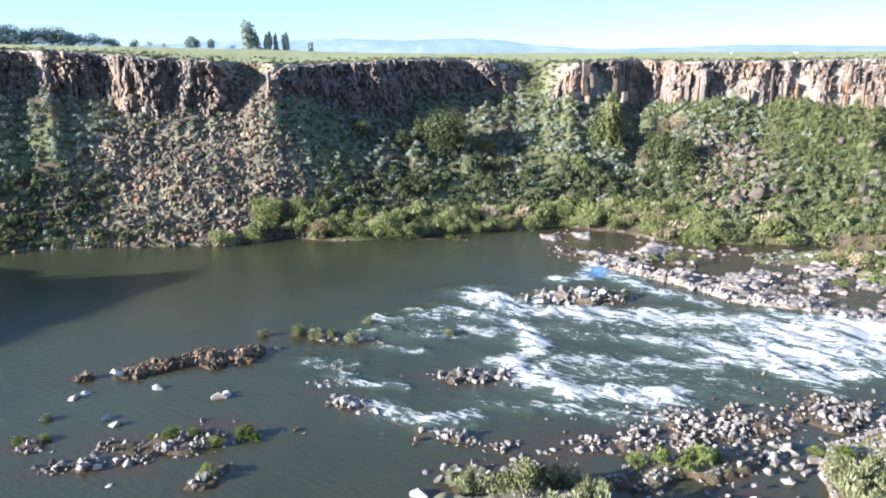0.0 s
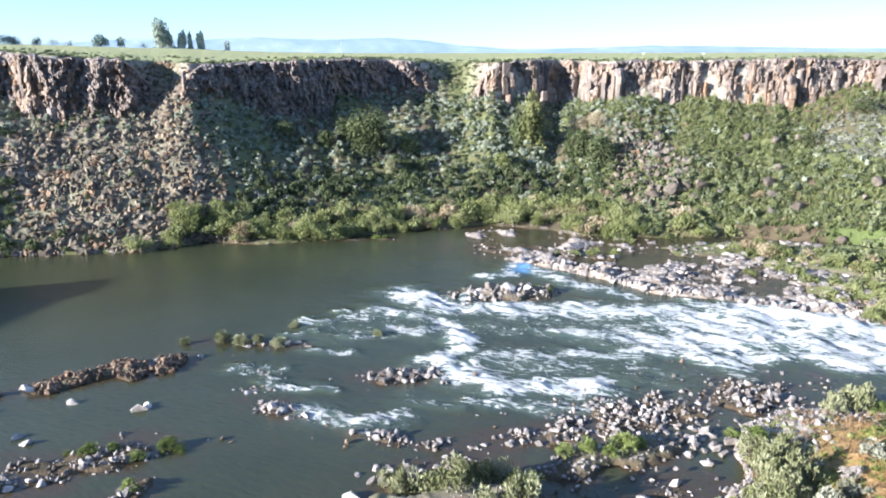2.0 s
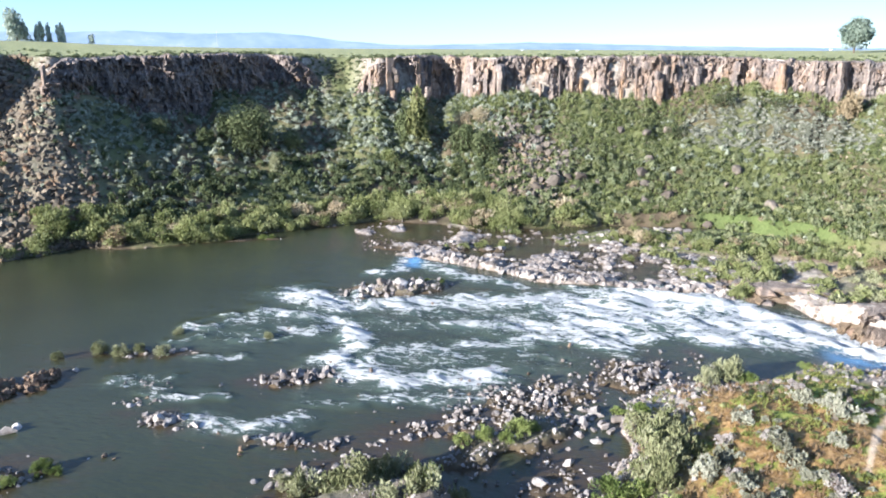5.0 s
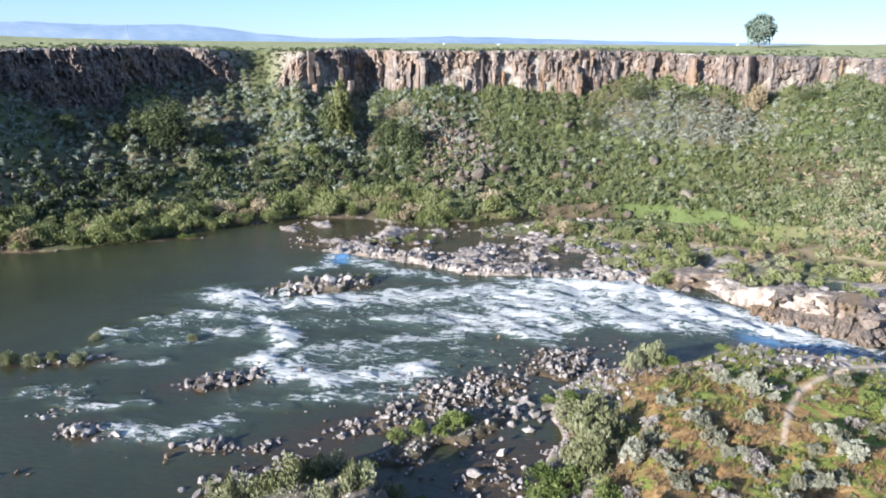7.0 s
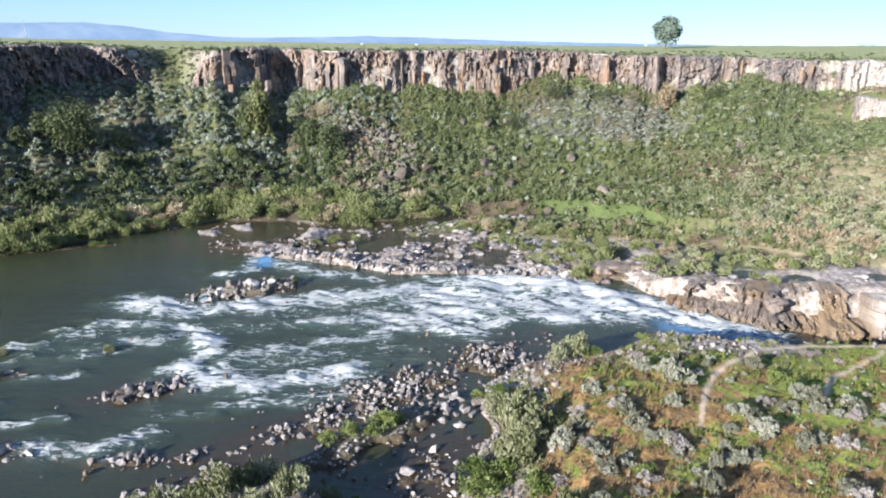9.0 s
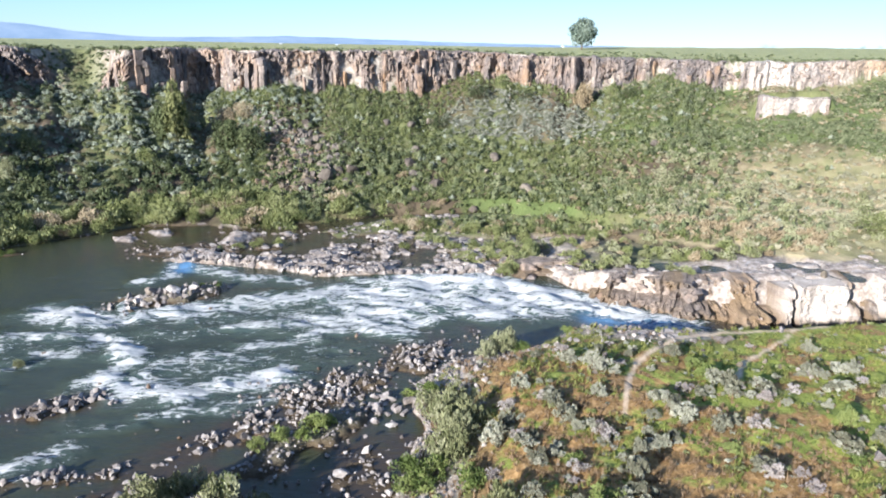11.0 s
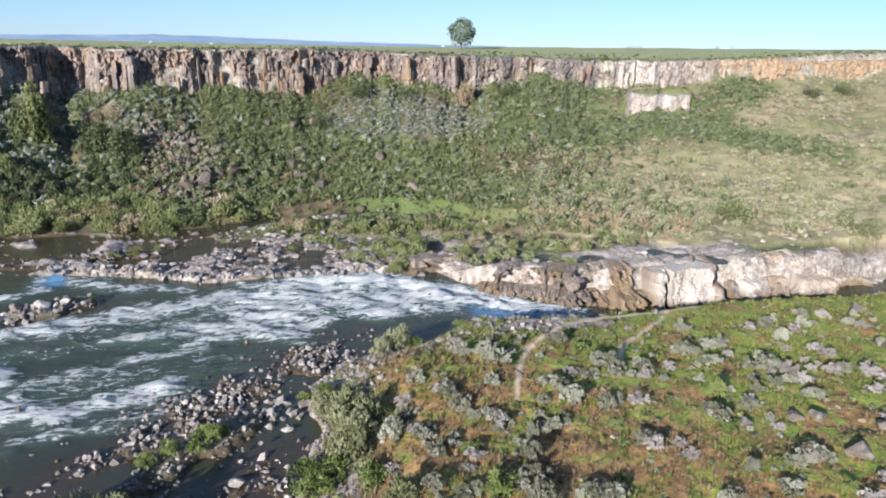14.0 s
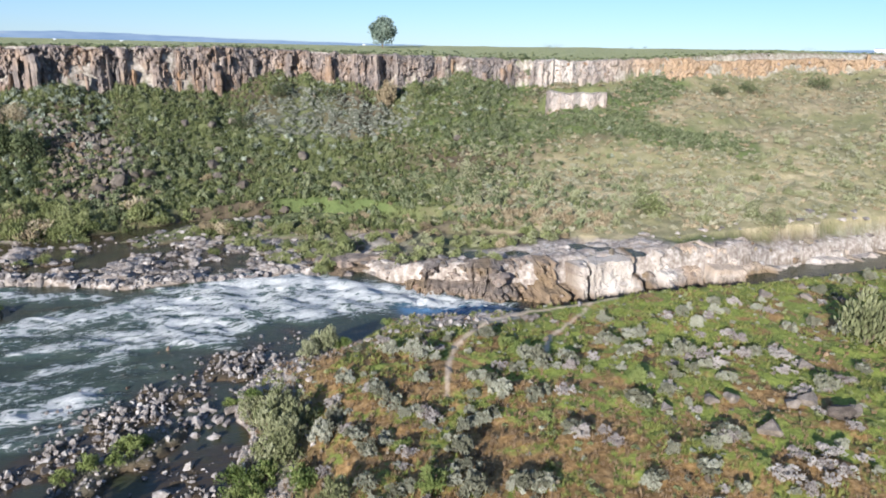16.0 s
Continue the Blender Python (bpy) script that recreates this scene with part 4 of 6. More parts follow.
def leaf_cloud(rng, leaves, lumps, leaf, tall=0.8, spread=0.62, narrow=1.0, whole=False, upright=0.0, rough=0.75, lump_size=(0.28, 0.26)):
    """A crown of unit radius: leaf sprays on the outsides of several lumps."""
    lump = rng.normal(size=(lumps, 3))
    lump /= np.linalg.norm(lump, axis=1)[:, None]
    if not whole:
        lump[:, 2] = np.abs(lump[:, 2]) * 0.9
    lump *= spread * rng.rand(lumps, 1) ** 0.4
    size = lump_size[0] + lump_size[1] * rng.rand(lumps)
    k = rng.randint(0, lumps, leaves)
    out = rng.normal(size=(leaves, 3))
    out /= np.linalg.norm(out, axis=1)[:, None]
    out[:, 2] = np.where(rng.rand(leaves) < (0.2 if whole else 0.75), np.abs(out[:, 2]), out[:, 2])
    mid = lump[k] + out * (size[k] * (0.75 + 0.35 * rng.rand(leaves)))[:, None]
    nrm = out + rough * rng.normal(size=(leaves, 3))
    nrm /= np.linalg.norm(nrm, axis=1)[:, None]
    a = np.cross(nrm, rng.normal(size=(leaves, 3)))
    a /= np.linalg.norm(a, axis=1)[:, None]
    if upright:
        a = a * (1 - upright) + upright * (out * 0.6 + np.array([0, 0, 0.9]))
        a /= np.linalg.norm(a, axis=1)[:, None]
    b = np.cross(nrm, a)
    b /= np.linalg.norm(b, axis=1)[:, None]
    s = (leaf * (0.6 + 0.8 * rng.rand(leaves)))[:, None]
    quad = np.stack([mid - a * s, mid - b * s * (0.55 - 0.2 * upright), mid + a * s, mid + b * s * (0.55 - 0.2 * upright)], 1)
    v = quad.reshape(-1, 3)
    v[:, :2] *= narrow
    if not whole:
        v[:, 2] = np.maximum(v[:, 2] * tall + 0.12, -0.05)
    f = np.arange(leaves * 4).reshape(-1, 4)
    tint = np.repeat(rng.rand(lumps)[k] * 0.35, 4)
    return v, f, tint


def tube(path, radii, sides=5):
    """A tapering limb along a path of points."""
    path = np.asarray(path, float)
    vs, fs = [], []
    for i, (p, r) in enumerate(zip(path, radii)):
        d = path[min(i + 1, len(path) - 1)] - path[max(i - 1, 0)]
        d /= np.linalg.norm(d)
        u = np.cross(d, (0.31, 0.84, 0.2))
        u /= np.linalg.norm(u)
        w = np.cross(d, u)
        for k in range(sides):
            a = 2 * math.pi * k / sides
            vs.append(p + r * (math.cos(a) * u + math.sin(a) * w))
    for i in range(len(path) - 1):
        for k in range(sides):
            a, b = i * sides + k, i * sides + (k + 1) % sides
            fs.append((a, b, b + sides, a + sides))
    return np.array(vs), np.array(fs)


def shrub_thing(name, mat, seed, leaves, lumps, leaf, tall, label, category, narrow=1.0, stems=7, spread=0.62, lump_size=(0.28, 0.26)):
    """A shrub of unit radius: foliage and woody stems under one root."""
    rng = np.random.RandomState(seed)
    root = tagged(new(name), label, category)
    v, f, tint = leaf_cloud(rng, leaves, lumps, leaf, tall, spread, narrow, False, 0.6, 0.6, lump_size)
    part("foliage", v, f, mat, root, {"tint": tint})
    limbs = []
    for k in range(stems):
        a, h = rng.rand() * 6.28, 0.35 + 0.4 * rng.rand()
        e = np.array([math.cos(a) * 0.45 * narrow, math.sin(a) * 0.45 * narrow, h * tall])
        limbs.append(tube([(0, 0, -0.08), e * 0.5 + (0, 0, 0.05), e], [0.035, 0.025, 0.01], 4))
    # the stems grow out of one root collar
    ring = limbs[0][0][:4]
    vs, fs, base = [ring], [], 4
    for v, f in limbs:
        vs.append(v[4:])
        fs.append(np.where(f < 4, f, f - 4 + base))
        base += len(v) - 4
    part("woody_base", np.concatenate(vs), np.concatenate(fs), BARK, root)
    return root


def off_channel(x, y):
    """True where plants leave the back channel and its near bank open."""
    d = side(CHANNEL, x, y)
    return (d < -4) | (d > np.where(x < 104, 9, 5.5)) | (x < 58)


def scatter_mesh(name, mat, kinds, places, sizes, seed, label, category, high=None, extra=None):
    """Many small alike things as one object: kinds are (verts, faces, tint) of unit size."""
    rng = np.random.RandomState(seed)
    if category in ("shrubs", "grass"):
        dry = off_channel(places[:, 0], places[:, 1])
        places, sizes, high = places[dry], sizes[dry], None if high is None else high[dry]
    vs, fs, ts, base = [], [], [], 0
    pick = rng.randint(0, len(kinds), len(places))
    turn = rng.rand(len(places)) * 2 * np.pi
    hue = rng.rand(len(places))
    tallness = np.ones(len(places)) if high is None else high
    for k, (v, f, tint) in enumerate(kinds):
        idx = np.where(pick == k)[0]
        if not len(idx):
            continue
        c, s = np.cos(turn[idx])[:, None], np.sin(turn[idx])[:, None]
        sz = sizes[idx][:, None]
        x = (v[None, :, 0] * c - v[None, :, 1] * s) * sz + places[idx, 0][:, None]
        y = (v[None, :, 0] * s + v[None, :, 1] * c) * sz + places[idx, 1][:, None]
        z = v[None, :, 2] * sz * tallness[idx][:, None] + places[idx, 2][:, None]
        vs.append(np.stack([x, y, z], -1).reshape(-1, 3))
        fs.append((f[None] + (np.arange(len(idx)) * len(v))[:, None, None]).reshape(-1, f.shape[1]) + base)
        ts.append(((tint[None] + hue[idx][:, None] * 0.65) % 1.0).ravel())
        base += len(idx) * len(v)
    ob = mesh_object(name, np.concatenate(vs), np.concatenate(fs), mat, {"tint": np.concatenate(ts)}, extra == "flat")
    return tagged(ob, label, category, kind="stuff")


def polar(rng, n, az0, az1, near, far):
    """Random places by bearing between two distances that depend on it."""
    az = az0 + (az1 - az0) * rng.rand(n)
    a, b = near(az), far(az)
    r = np.sqrt(a * a + (b * b - a * a) * rng.rand(n))
    return r * np.sin(np.radians(az)), r * np.cos(np.radians(az)), az, r


def on_land(x, y, sink=0.0):
    return np.stack([x, y, land(x, y) - sink], -1)


shore_r = lambda az: np.interp(az, AZ, SHORE)
bench_r = lambda az: np.interp(az, AZ, BENCH)
foot_r = lambda az: wall_line(az)


def rockfall(x, y):
    """Where the slope is bare rock rather than brush, 0 to 1."""
    az, r = bearing(x, y), np.hypot(x, y)
    up = np.clip((r - shore_r(az)) / (foot_r(az) - shore_r(az)), 0, 1)
    wob = (fbm(x * 0.07, y * 0.07, 3) - 0.5) * 12
    left = smooth(-27, -23, az + wob * 0.6) * (1 - smooth(-17.5 + 6 * (1 - up), -13 + 6 * (1 - up), az + wob * 0.6))
    fan = smooth(19, 20.5, az + wob * 0.25) * (1 - smooth(22.5, 24.5, az + wob * 0.25)) * smooth(0.12, 0.3, up) * (1 - smooth(0.62, 0.72, up))
    edge = smooth(-40, -33, az) * (1 - smooth(-26, -22, az)) * 0.35 * (1 - smooth(0.1, 0.45, up))
    chute = np.exp(-(((az + 14.8) / 1.5) ** 2)) * smooth(0.5, 0.7, up)
    return np.clip(left * (0.6 + 0.4 * smooth(0.9, 0.6, up)) + fan * 0.8 + edge + chute, 0, 1)


def sage_zone(az, up):
    """1 inside the grey sage thicket below the wall."""
    return 1 - smooth(0.75, 1.15, ((az - 40.4) / 6.6) ** 2 + ((up - 0.58) / 0.27) ** 2 + (fbm(az * 0.5, up * 5, 3) - 0.5) * 1.2)


def build_slope_brush():
    rng = np.random.RandomState(21)
    kinds = [leaf_cloud(np.random.RandomState(100 + k), 100, 7, 0.15, 1.0, spread=0.55, rough=0.3, lump_size=(0.26, 0.22)) for k in range(8)]
    light = [leaf_cloud(np.random.RandomState(190 + k), 32, 5, 0.32, 0.85, rough=0.5) for k in range(6)]
    x, y, az, r = polar(rng, 12500, -36, 64, lambda a: np.where(a > 20, shore_r(a) + 4, bench_r(a) - 3), lambda a: foot_r(a) - 0.5)
    up = np.clip((r - bench_r(az)) / (foot_r(az) - bench_r(az)), 0, 1)
    clump = fbm(x * 0.06 + 3, y * 0.06, 3)
    keep = (rng.rand(len(x)) > rockfall(x, y) * 0.93) & (rng.rand(len(x)) > 0.9 * sage_zone(az, up))
    keep &= rng.rand(len(x)) < np.where(az > 24, 0.36 + 1.8 * np.clip(clump - 0.42, 0, 1), 0.9) * (1 - smooth(50, 66, az + 16 * (fbm(x * 0.04, y * 0.04, 2) - 0.5)))
    x, y, az, r, up, clump = (v[keep] for v in (x, y, az, r, up, clump))
    grey = (rng.rand(len(x)) < np.where(az > 24, 0.05 + 0.9 * np.exp(-(((az - 41) / 6) ** 2) - (((up - 0.6) / 0.3) ** 2)), 0.3 + 0.4 * smooth(0.15, 0.5, up)))
    dark = ~grey & (rng.rand(len(x)) < np.where(az > 24, 0.45, 0.85 - 0.4 * smooth(0.25, 0.6, up)))
    size = 0.7 + 0.85 * rng.rand(len(x)) ** 1.6
    size = np.where(dark & (up < 0.35), size * 1.5, size)
    for name, sel, mat, label in (("grey_brush", grey, SCRUB2, "grey-green sagebrush covering the canyon slope"), ("dark_brush", dark & (az < 22), DARKLEAF, "dense dark green shrubs on the canyon slope"), ("low_brush", dark & (az >= 22), SCRUB, "mid-green shrubs on the sunlit canyon slope"), ("sunny_brush", ~grey & ~dark & (az >= 22), SUNNY, "light green shrubs on the sunlit canyon slope"),
                                  ("green_brush", ~grey & ~dark & (az < 22), SCRUB, "olive green shrubs on the canyon slope")):
        scatter_mesh(name, mat, kinds, on_land(x[sel], y[sel], 0.1), size[sel], 31, label, "shrubs", high=0.9 + 0.6 * rng.rand(sel.sum()))
    gx, gy, _, _ = polar(rng, 300, 4, 10.5, lambda a: foot_r(a) - 14, lambda a: foot_r(a) + 16)
    scatter_mesh("gully_brush", SCRUB, kinds, on_land(gx, gy, 0.1), 0.6 + 0.8 * rng.rand(len(gx)), 40, "grey-green shrubs filling a gully in the wall", "shrubs")
    # the grey patch of sage below the wall
    px, py, pa, pr = polar(rng, 2300, 29, 52, lambda a: bench_r(a) + 4, lambda a: foot_r(a) - 6)
    pu = (pr - bench_r(pa)) / (foot_r(pa) - bench_r(pa))
    inside = rng.rand(len(px)) < sage_zone(pa, pu)
    scatter_mesh("sage_patch", PATCH, kinds, on_land(px[inside], py[inside], 0.0), 0.75 + 0.6 * rng.rand(inside.sum()), 45, "silver-grey sage thicket below the basalt wall", "shrubs")
    # low grassy tussocks give the green slope its nap
    blades = [tuft(np.random.RandomState(150 + k), 14, 0.5) for k in range(4)]
    x, y, az, r = polar(rng, 14000, 16, 64, lambda a: shore_r(a) + 1, lambda a: foot_r(a) - 1)
    up = np.clip((r - bench_r(az)) / (foot_r(az) - bench_r(az)), 0, 1)
    keep = (rng.rand(len(x)) > rockfall(x, y)) & (rng.rand(len(x)) > sage_zone(az, up)) & (rng.rand(len(x)) > smooth(44, 60, az + 16 * (fbm(x * 0.04, y * 0.04, 2) - 0.5)))
    scatter_mesh("slope_grass", GREENGRASS, blades, on_land(x[keep], y[keep], 0.05), 1.0 + 1.0 * rng.rand(keep.sum()), 32, "green grass tussocks on the sunlit slope", "grass")
    # tan bench
    x, y, az, r = polar(rng, 10500, 42, 88, lambda a: shore_r(a) + 3, lambda a: foot_r(a) - 1)
    keep = rng.rand(len(x)) < (0.3 + 1.8 * np.clip(fbm(x * 0.04, y * 0.04, 3) - 0.4, 0, 1)) * smooth(42, 56, az + 12 * (fbm(x * 0.05, y * 0.05, 2) - 0.5))
    x, y = x[keep], y[keep]
    pickd = rng.rand(len(x))
    scatter_mesh("tan_brush", STRAW, light, on_land(x[pickd < 0.45], y[pickd < 0.45], 0.1), 0.45 + 0.8 * rng.rand((pickd < 0.45).sum()) ** 1.5, 33, "dry straw-coloured brush on the far bench", "shrubs")
    scatter_mesh("bench_brush", BENCHSAGE, light, on_land(x[pickd >= 0.45], y[pickd >= 0.45], 0.1), 0.5 + 0.9 * rng.rand((pickd >= 0.45).sum()) ** 1.5, 34, "pale sagebrush on the far bench", "shrubs")
    tall = [leaf_cloud(np.random.RandomState(170 + k), 170, 10, 0.16, 1.0, 0.62, 1.0, False, 0.5) for k in range(4)]
    for name, mat, n, a0, a1, d0, d1, s0, s1, label in (("bench_thicket", OLIVE, 260, 45, 87, 6, 66, 0.9, 2.2, "olive thickets scattered over the far bench"), ("bench_sage", BENCHSAGE, 420, 50, 87, 4, 70, 0.8, 1.7, "large pale sage on the far bench"),
                                                        ("reed_bed", STRAW, 130, 49, 63, 6, 15, 1.1, 1.9, "tan reed bed behind the gorge"), ("bench_bush", OLIVE, 60, 50, 84, 20, 70, 1.2, 2.4, "large olive bushes on the far bench")):
        x, y, az, r = polar(rng, n, a0, a1, lambda a: shore_r(a) + d0, lambda a: shore_r(a) + d1)
        scatter_mesh(name, mat, tall, on_land(x, y, 0.1), s0 + (s1 - s0) * rng.rand(n) ** 1.6, 47, label, "shrubs")
    # green thickets at the foot of the far slope
    tx, ty = [], []
    for wide, line in GREENS[:3]:
        line = np.array(line, float)
        for k in range(len(line) - 1):
            t = rng.rand(150)[:, None]
            spot = line[k] * (1 - t) + line[k + 1] * t + rng.normal(size=(150, 2)) * wide * 0.42
            tx.append(spot[:, 0])
            ty.append(spot[:, 1])
    tx, ty = np.concatenate(tx), np.concatenate(ty)
    scatter_mesh("green_thicket", SCRUB, kinds, on_land(tx, ty, 0.15), 0.9 + 1.3 * rng.rand(len(tx)) ** 1.6, 49, "dense green thicket at the foot of the far slope", "shrubs")
    # the tumbled fan of blocks half-way up
    t = rng.rand(330)
    fan = np.array([(67, 195), (74, 186), (79, 176), (78, 168), (70, 161)], float)
    fx, fy = np.interp(t * 4, range(5), fan[:, 0]) + 3.2 * rng.normal(size=330), np.interp(t * 4, range(5), fan[:, 1]) + 3.0 * rng.normal(size=330)
    scatter_mesh("fan_rocks", BANKROCK, BLOCKS, on_land(fx, fy, -0.2), 0.4 + 1.5 * rng.rand(330) ** 2.4, 50, "grey-brown blocks tumbled down the sunlit slope", "rocks", extra="flat")
    # thickets and reeds on the shelf above the gorge
    x, y = 72 + 60 * rng.rand(900), 62 + 70 * rng.rand(900)
    e = -side(LEDGE_FRONT, x, y)
    az = bearing(x, y)
    table = (x > 101) & (x < 130) & (e < 17)
    keep = (e > 6.5) & (e < 34) & (az > 36) & (az < 72) & (np.hypot(x, y) < shore_r(az) + 8) & ~table & (rng.rand(900) < 0.35 + 1.8 * np.clip(fbm(x * 0.12, y * 0.12, 2) - 0.35, 0, 1))
    x, y = x[keep], y[keep]
    pickd = rng.rand(len(x))
    for name, mat, lo, hi, label in (("shelf_willow", WILLOW, 0, 0.4, "green willow scrub on the gorge shelf"), ("shelf_reeds", STRAW, 0.4, 0.65, "dry tan reeds on the gorge shelf"), ("shelf_sage", OLIVE, 0.65, 1.01, "grey-green shrubs on the gorge shelf")):
        sel = (pickd >= lo) & (pickd < hi)
        scatter_mesh(name, mat, tall, on_land(x[sel], y[sel], 0.1), 0.7 + 1.2 * rng.rand(sel.sum()) ** 1.5, 48, label, "shrubs")
    # plateau scrub along the rim
    x, y, az, r = polar(rng, 1800, -36, 88, lambda a: foot_r(a) + 2.5, lambda a: foot_r(a) + 70)
    keep = rng.rand(len(x)) < 0.2 + 2.0 * np.clip(fbm(x * 0.03 + 9, y * 0.03, 3) - 0.45, 0, 1)
    x, y = x[keep], y[keep]
    xb, yb, _, _ = polar(rng, 1500, -36, 74, lambda a: foot_r(a) + 1.8, lambda a: foot_r(a) + 13)
    x, y = np.concatenate([x, xb]), np.concatenate([y, yb])
    scatter_mesh("rim_brush", SCRUB, light, on_land(x, y, 0.1), 0.35 + 0.7 * rng.rand(len(x)) ** 1.5, 35, "low grey-green scrub on the plateau rim", "shrubs")


def tuft(rng, blades, reach):
    a = rng.rand(blades) * 6.28
    base = np.stack([np.cos(a), np.sin(a), 0 * a], -1) * (0.35 * rng.rand(blades))[:, None]
    tip = base + np.stack([np.cos(a) * reach * rng.rand(blades), np.sin(a) * reach * rng.rand(blades), 0.35 + 0.4 * rng.rand(blades)], -1)
    sidev = np.stack([-np.sin(a), np.cos(a), 0 * a], -1) * 0.07
    v = np.stack([base - sidev, base + sidev, tip], 1).reshape(-1, 3)
    return v, np.arange(blades * 3).reshape(-1, 3), np.repeat(rng.rand(blades) * 0.35, 3)


PATCH = make_leaf("grey_brown_sage_leaves", (0.105, 0.108, 0.075), (0.19, 0.193, 0.145), (0.295, 0.298, 0.24), 0.08)
SCRUB2 = make_leaf("grey_slope_leaves", (0.1, 0.115, 0.075), (0.2, 0.22, 0.155), (0.32, 0.345, 0.265), 0.12)
GREENGRASS = make_leaf("slope_grass_blades", (0.075, 0.095, 0.035), (0.14, 0.16, 0.062), (0.22, 0.235, 0.1), 0.35)
build_slope_brush()


def build_willows():
    rng = np.random.RandomState(41)
    kinds = [shrub_thing("willow_shrub", WILLOW, 50 + k, 900, 20, 0.075, 1.1, "bright green willow shrub on the far river shore", "shrub", spread=0.72, lump_size=(0.2, 0.22)) for k in range(3)]
    reeds = [shrub_thing("reed_clump", STRAW, 57 + k, 700, 14, 0.085, 0.9, "straw-coloured reed clump among the willows", "reeds") for k in range(2)]
    spots = []
    for px, py, s in ((76.5, 94.8, 1.9), (79, 96, 2.3), (82, 98, 2.6), (85.5, 99.5, 2.7), (88.5, 101.5, 2.6), (91, 104, 2.2), (86, 104, 2.2), (80, 93.5, 1.4), (93, 108, 2.0), (-49, 149.5, 3.0), (-46, 150, 2.0), (80.6, 105, 2.2), (82.5, 101, 2.6), (83, 97.5, 2.4), (79, 108, 2.0), (77, 112, 2.2), (84, 104, 2.0), (41.2, 135, 1.6), (45, 134.5, 1.8), (38, 137, 1.3),
                      (49, 133, 1.5), (74, 116, 1.8), (86, 111, 2.2), (90, 116, 2.4), (96, 113, 2), (70, 119, 1.5), (88, 120, 2.1), (100, 120, 2.0), (78, 122, 1.6), (106, 108, 2.0), (99, 104, 1.6)):
        spots.append((px, py, s, False))
    x, y, az, r = polar(rng, 240, -16, 33, lambda a: shore_r(a) + 0.5, lambda a: shore_r(a) + 11 + 7 * smooth(8, 20, a))
    for px, py, pa in zip(x, y, az):
        if -16 < pa < -12.5 and rng.rand() < 0.4:
            continue
        spots.append((px, py, (2.0 + 1.7 * rng.rand()), rng.rand() < 0.16))
    for k in range(70):
        spots.append((76 + 44 * rng.rand(), 98 + 30 * rng.rand(), 0.8 + 1.2 * rng.rand(), rng.rand() < 0.35))
    for k in range(170):   # back channel and marsh
        a = 23 + 34 * rng.rand()
        d = shore_r(np.array(a)) + 1 + 38 * rng.rand()
        spots.append((d * math.sin(radians(a)), d * math.cos(radians(a)), 0.9 + 1.1 * rng.rand(), rng.rand() < 0.3))
    used = set()
    far_ones, spots = spots[250:], spots[:250]
    low = [leaf_cloud(np.random.RandomState(160 + k), 220, 11, 0.11, 1.0, 0.62, 1.0, False, 0.6) for k in range(4)]
    for name, mat, flag, label in (("shore_brush", WILLOW, False, "green willow scrub along the back channel"), ("shore_reeds", STRAW, True, "dry reeds along the back channel")):
        some = np.array([(q[0], q[1], q[2]) for q in far_ones if q[3] == flag])
        ok = land(some[:, 0], some[:, 1]) > water_level(some[:, 0], some[:, 1]) - 0.4
        scatter_mesh(name, mat, low, on_land(some[ok, 0], some[ok, 1], 0.1), some[ok, 2], 46, label, "shrubs")
    for px, py, s, dry in spots:
        z = float(land(np.array([px]), np.array([py]))[0])
        if z < float(water_level(np.array([px]), np.array([py]))[0]) - 0.4 or not bool(off_channel(np.array([px]), np.array([py]))[0]):
            continue
        group = reeds if dry else kinds
        ob = group[rng.randint(len(group))]
        m = pose(px, py, z - 0.1, 0, 0, rng.rand() * 360) @ Matrix.Diagonal((s, s, s * (0.8 + 0.5 * rng.rand()), 1))
        if ob.name in used:
            ob = copy_thing(ob, m)
        else:
            used.add(ob.name)
        ob.matrix_basis = m
        tagged(ob, group="reeds on the shore" if dry else "willows on the shore")


build_willows()


NEAR_SAGE = [(44.7, 47.6), (44.1, 45.3), (44.7, 49.2), (45.1, 40.8), (45.0, 42.2), (38.2, 43.8), (37.3, 41.4), (39.2, 41.1), (47.0, 36.7), (45.5, 36.8), (48.3, 36.3), (34.0, 34.5), (35.0, 34.2), (40.2, 32.5), (37.8, 31.7),
             (38.1, 29.6), (41.5, 27.0), (42.4, 26.0), (41.2, 27.9), (42.4, 34.3), (53.6, 39.7), (53.4, 38.1), (54.0, 41.6), (55.1, 35.4), (62.4, 41.4), (58.8, 40.5), (61.6, 38.6), (62.9, 40.2), (65.4, 38.0), (63.7, 36.2), (64.5, 48.8),
             (53.8, 50.4), (53.4, 54.2), (44.7, 52.9), (60.9, 26.8), (51.3, 28.7), (48.4, 19.4), (37.0, 47.2), (39.7, 48.8)]
FAR_SAGE = [(73.1, 36.9), (86.1, 30.4), (88.8, 33.9), (81.0, 41.6), (98.7, 30.1), (99.0, 27.0), (97.8, 33.0), (60.4, 26.4), (64.5, 25.2), (75.4, 27.9), (74.2, 24.8), (81.9, 22.2), (83.4, 19.5), (79.2, 17.7), (59.0, 16.9), (57.0, 17.4),
            (74.3, 14.6), (77.5, 13.5), (99.4, 16.9), (99.9, 19.8), (78.5, 35.3), (71.6, 33.4), (73.5, 37.4), (57.3, 17.5), (59.6, 17.4), (52.9, 16.5), (53.7, 19.8), (96.2, 32.1), (92.5, 30.7), (71.8, 25.5), (133.1, 19.2), (127.2, 21.4), (117.6, 23.4)]


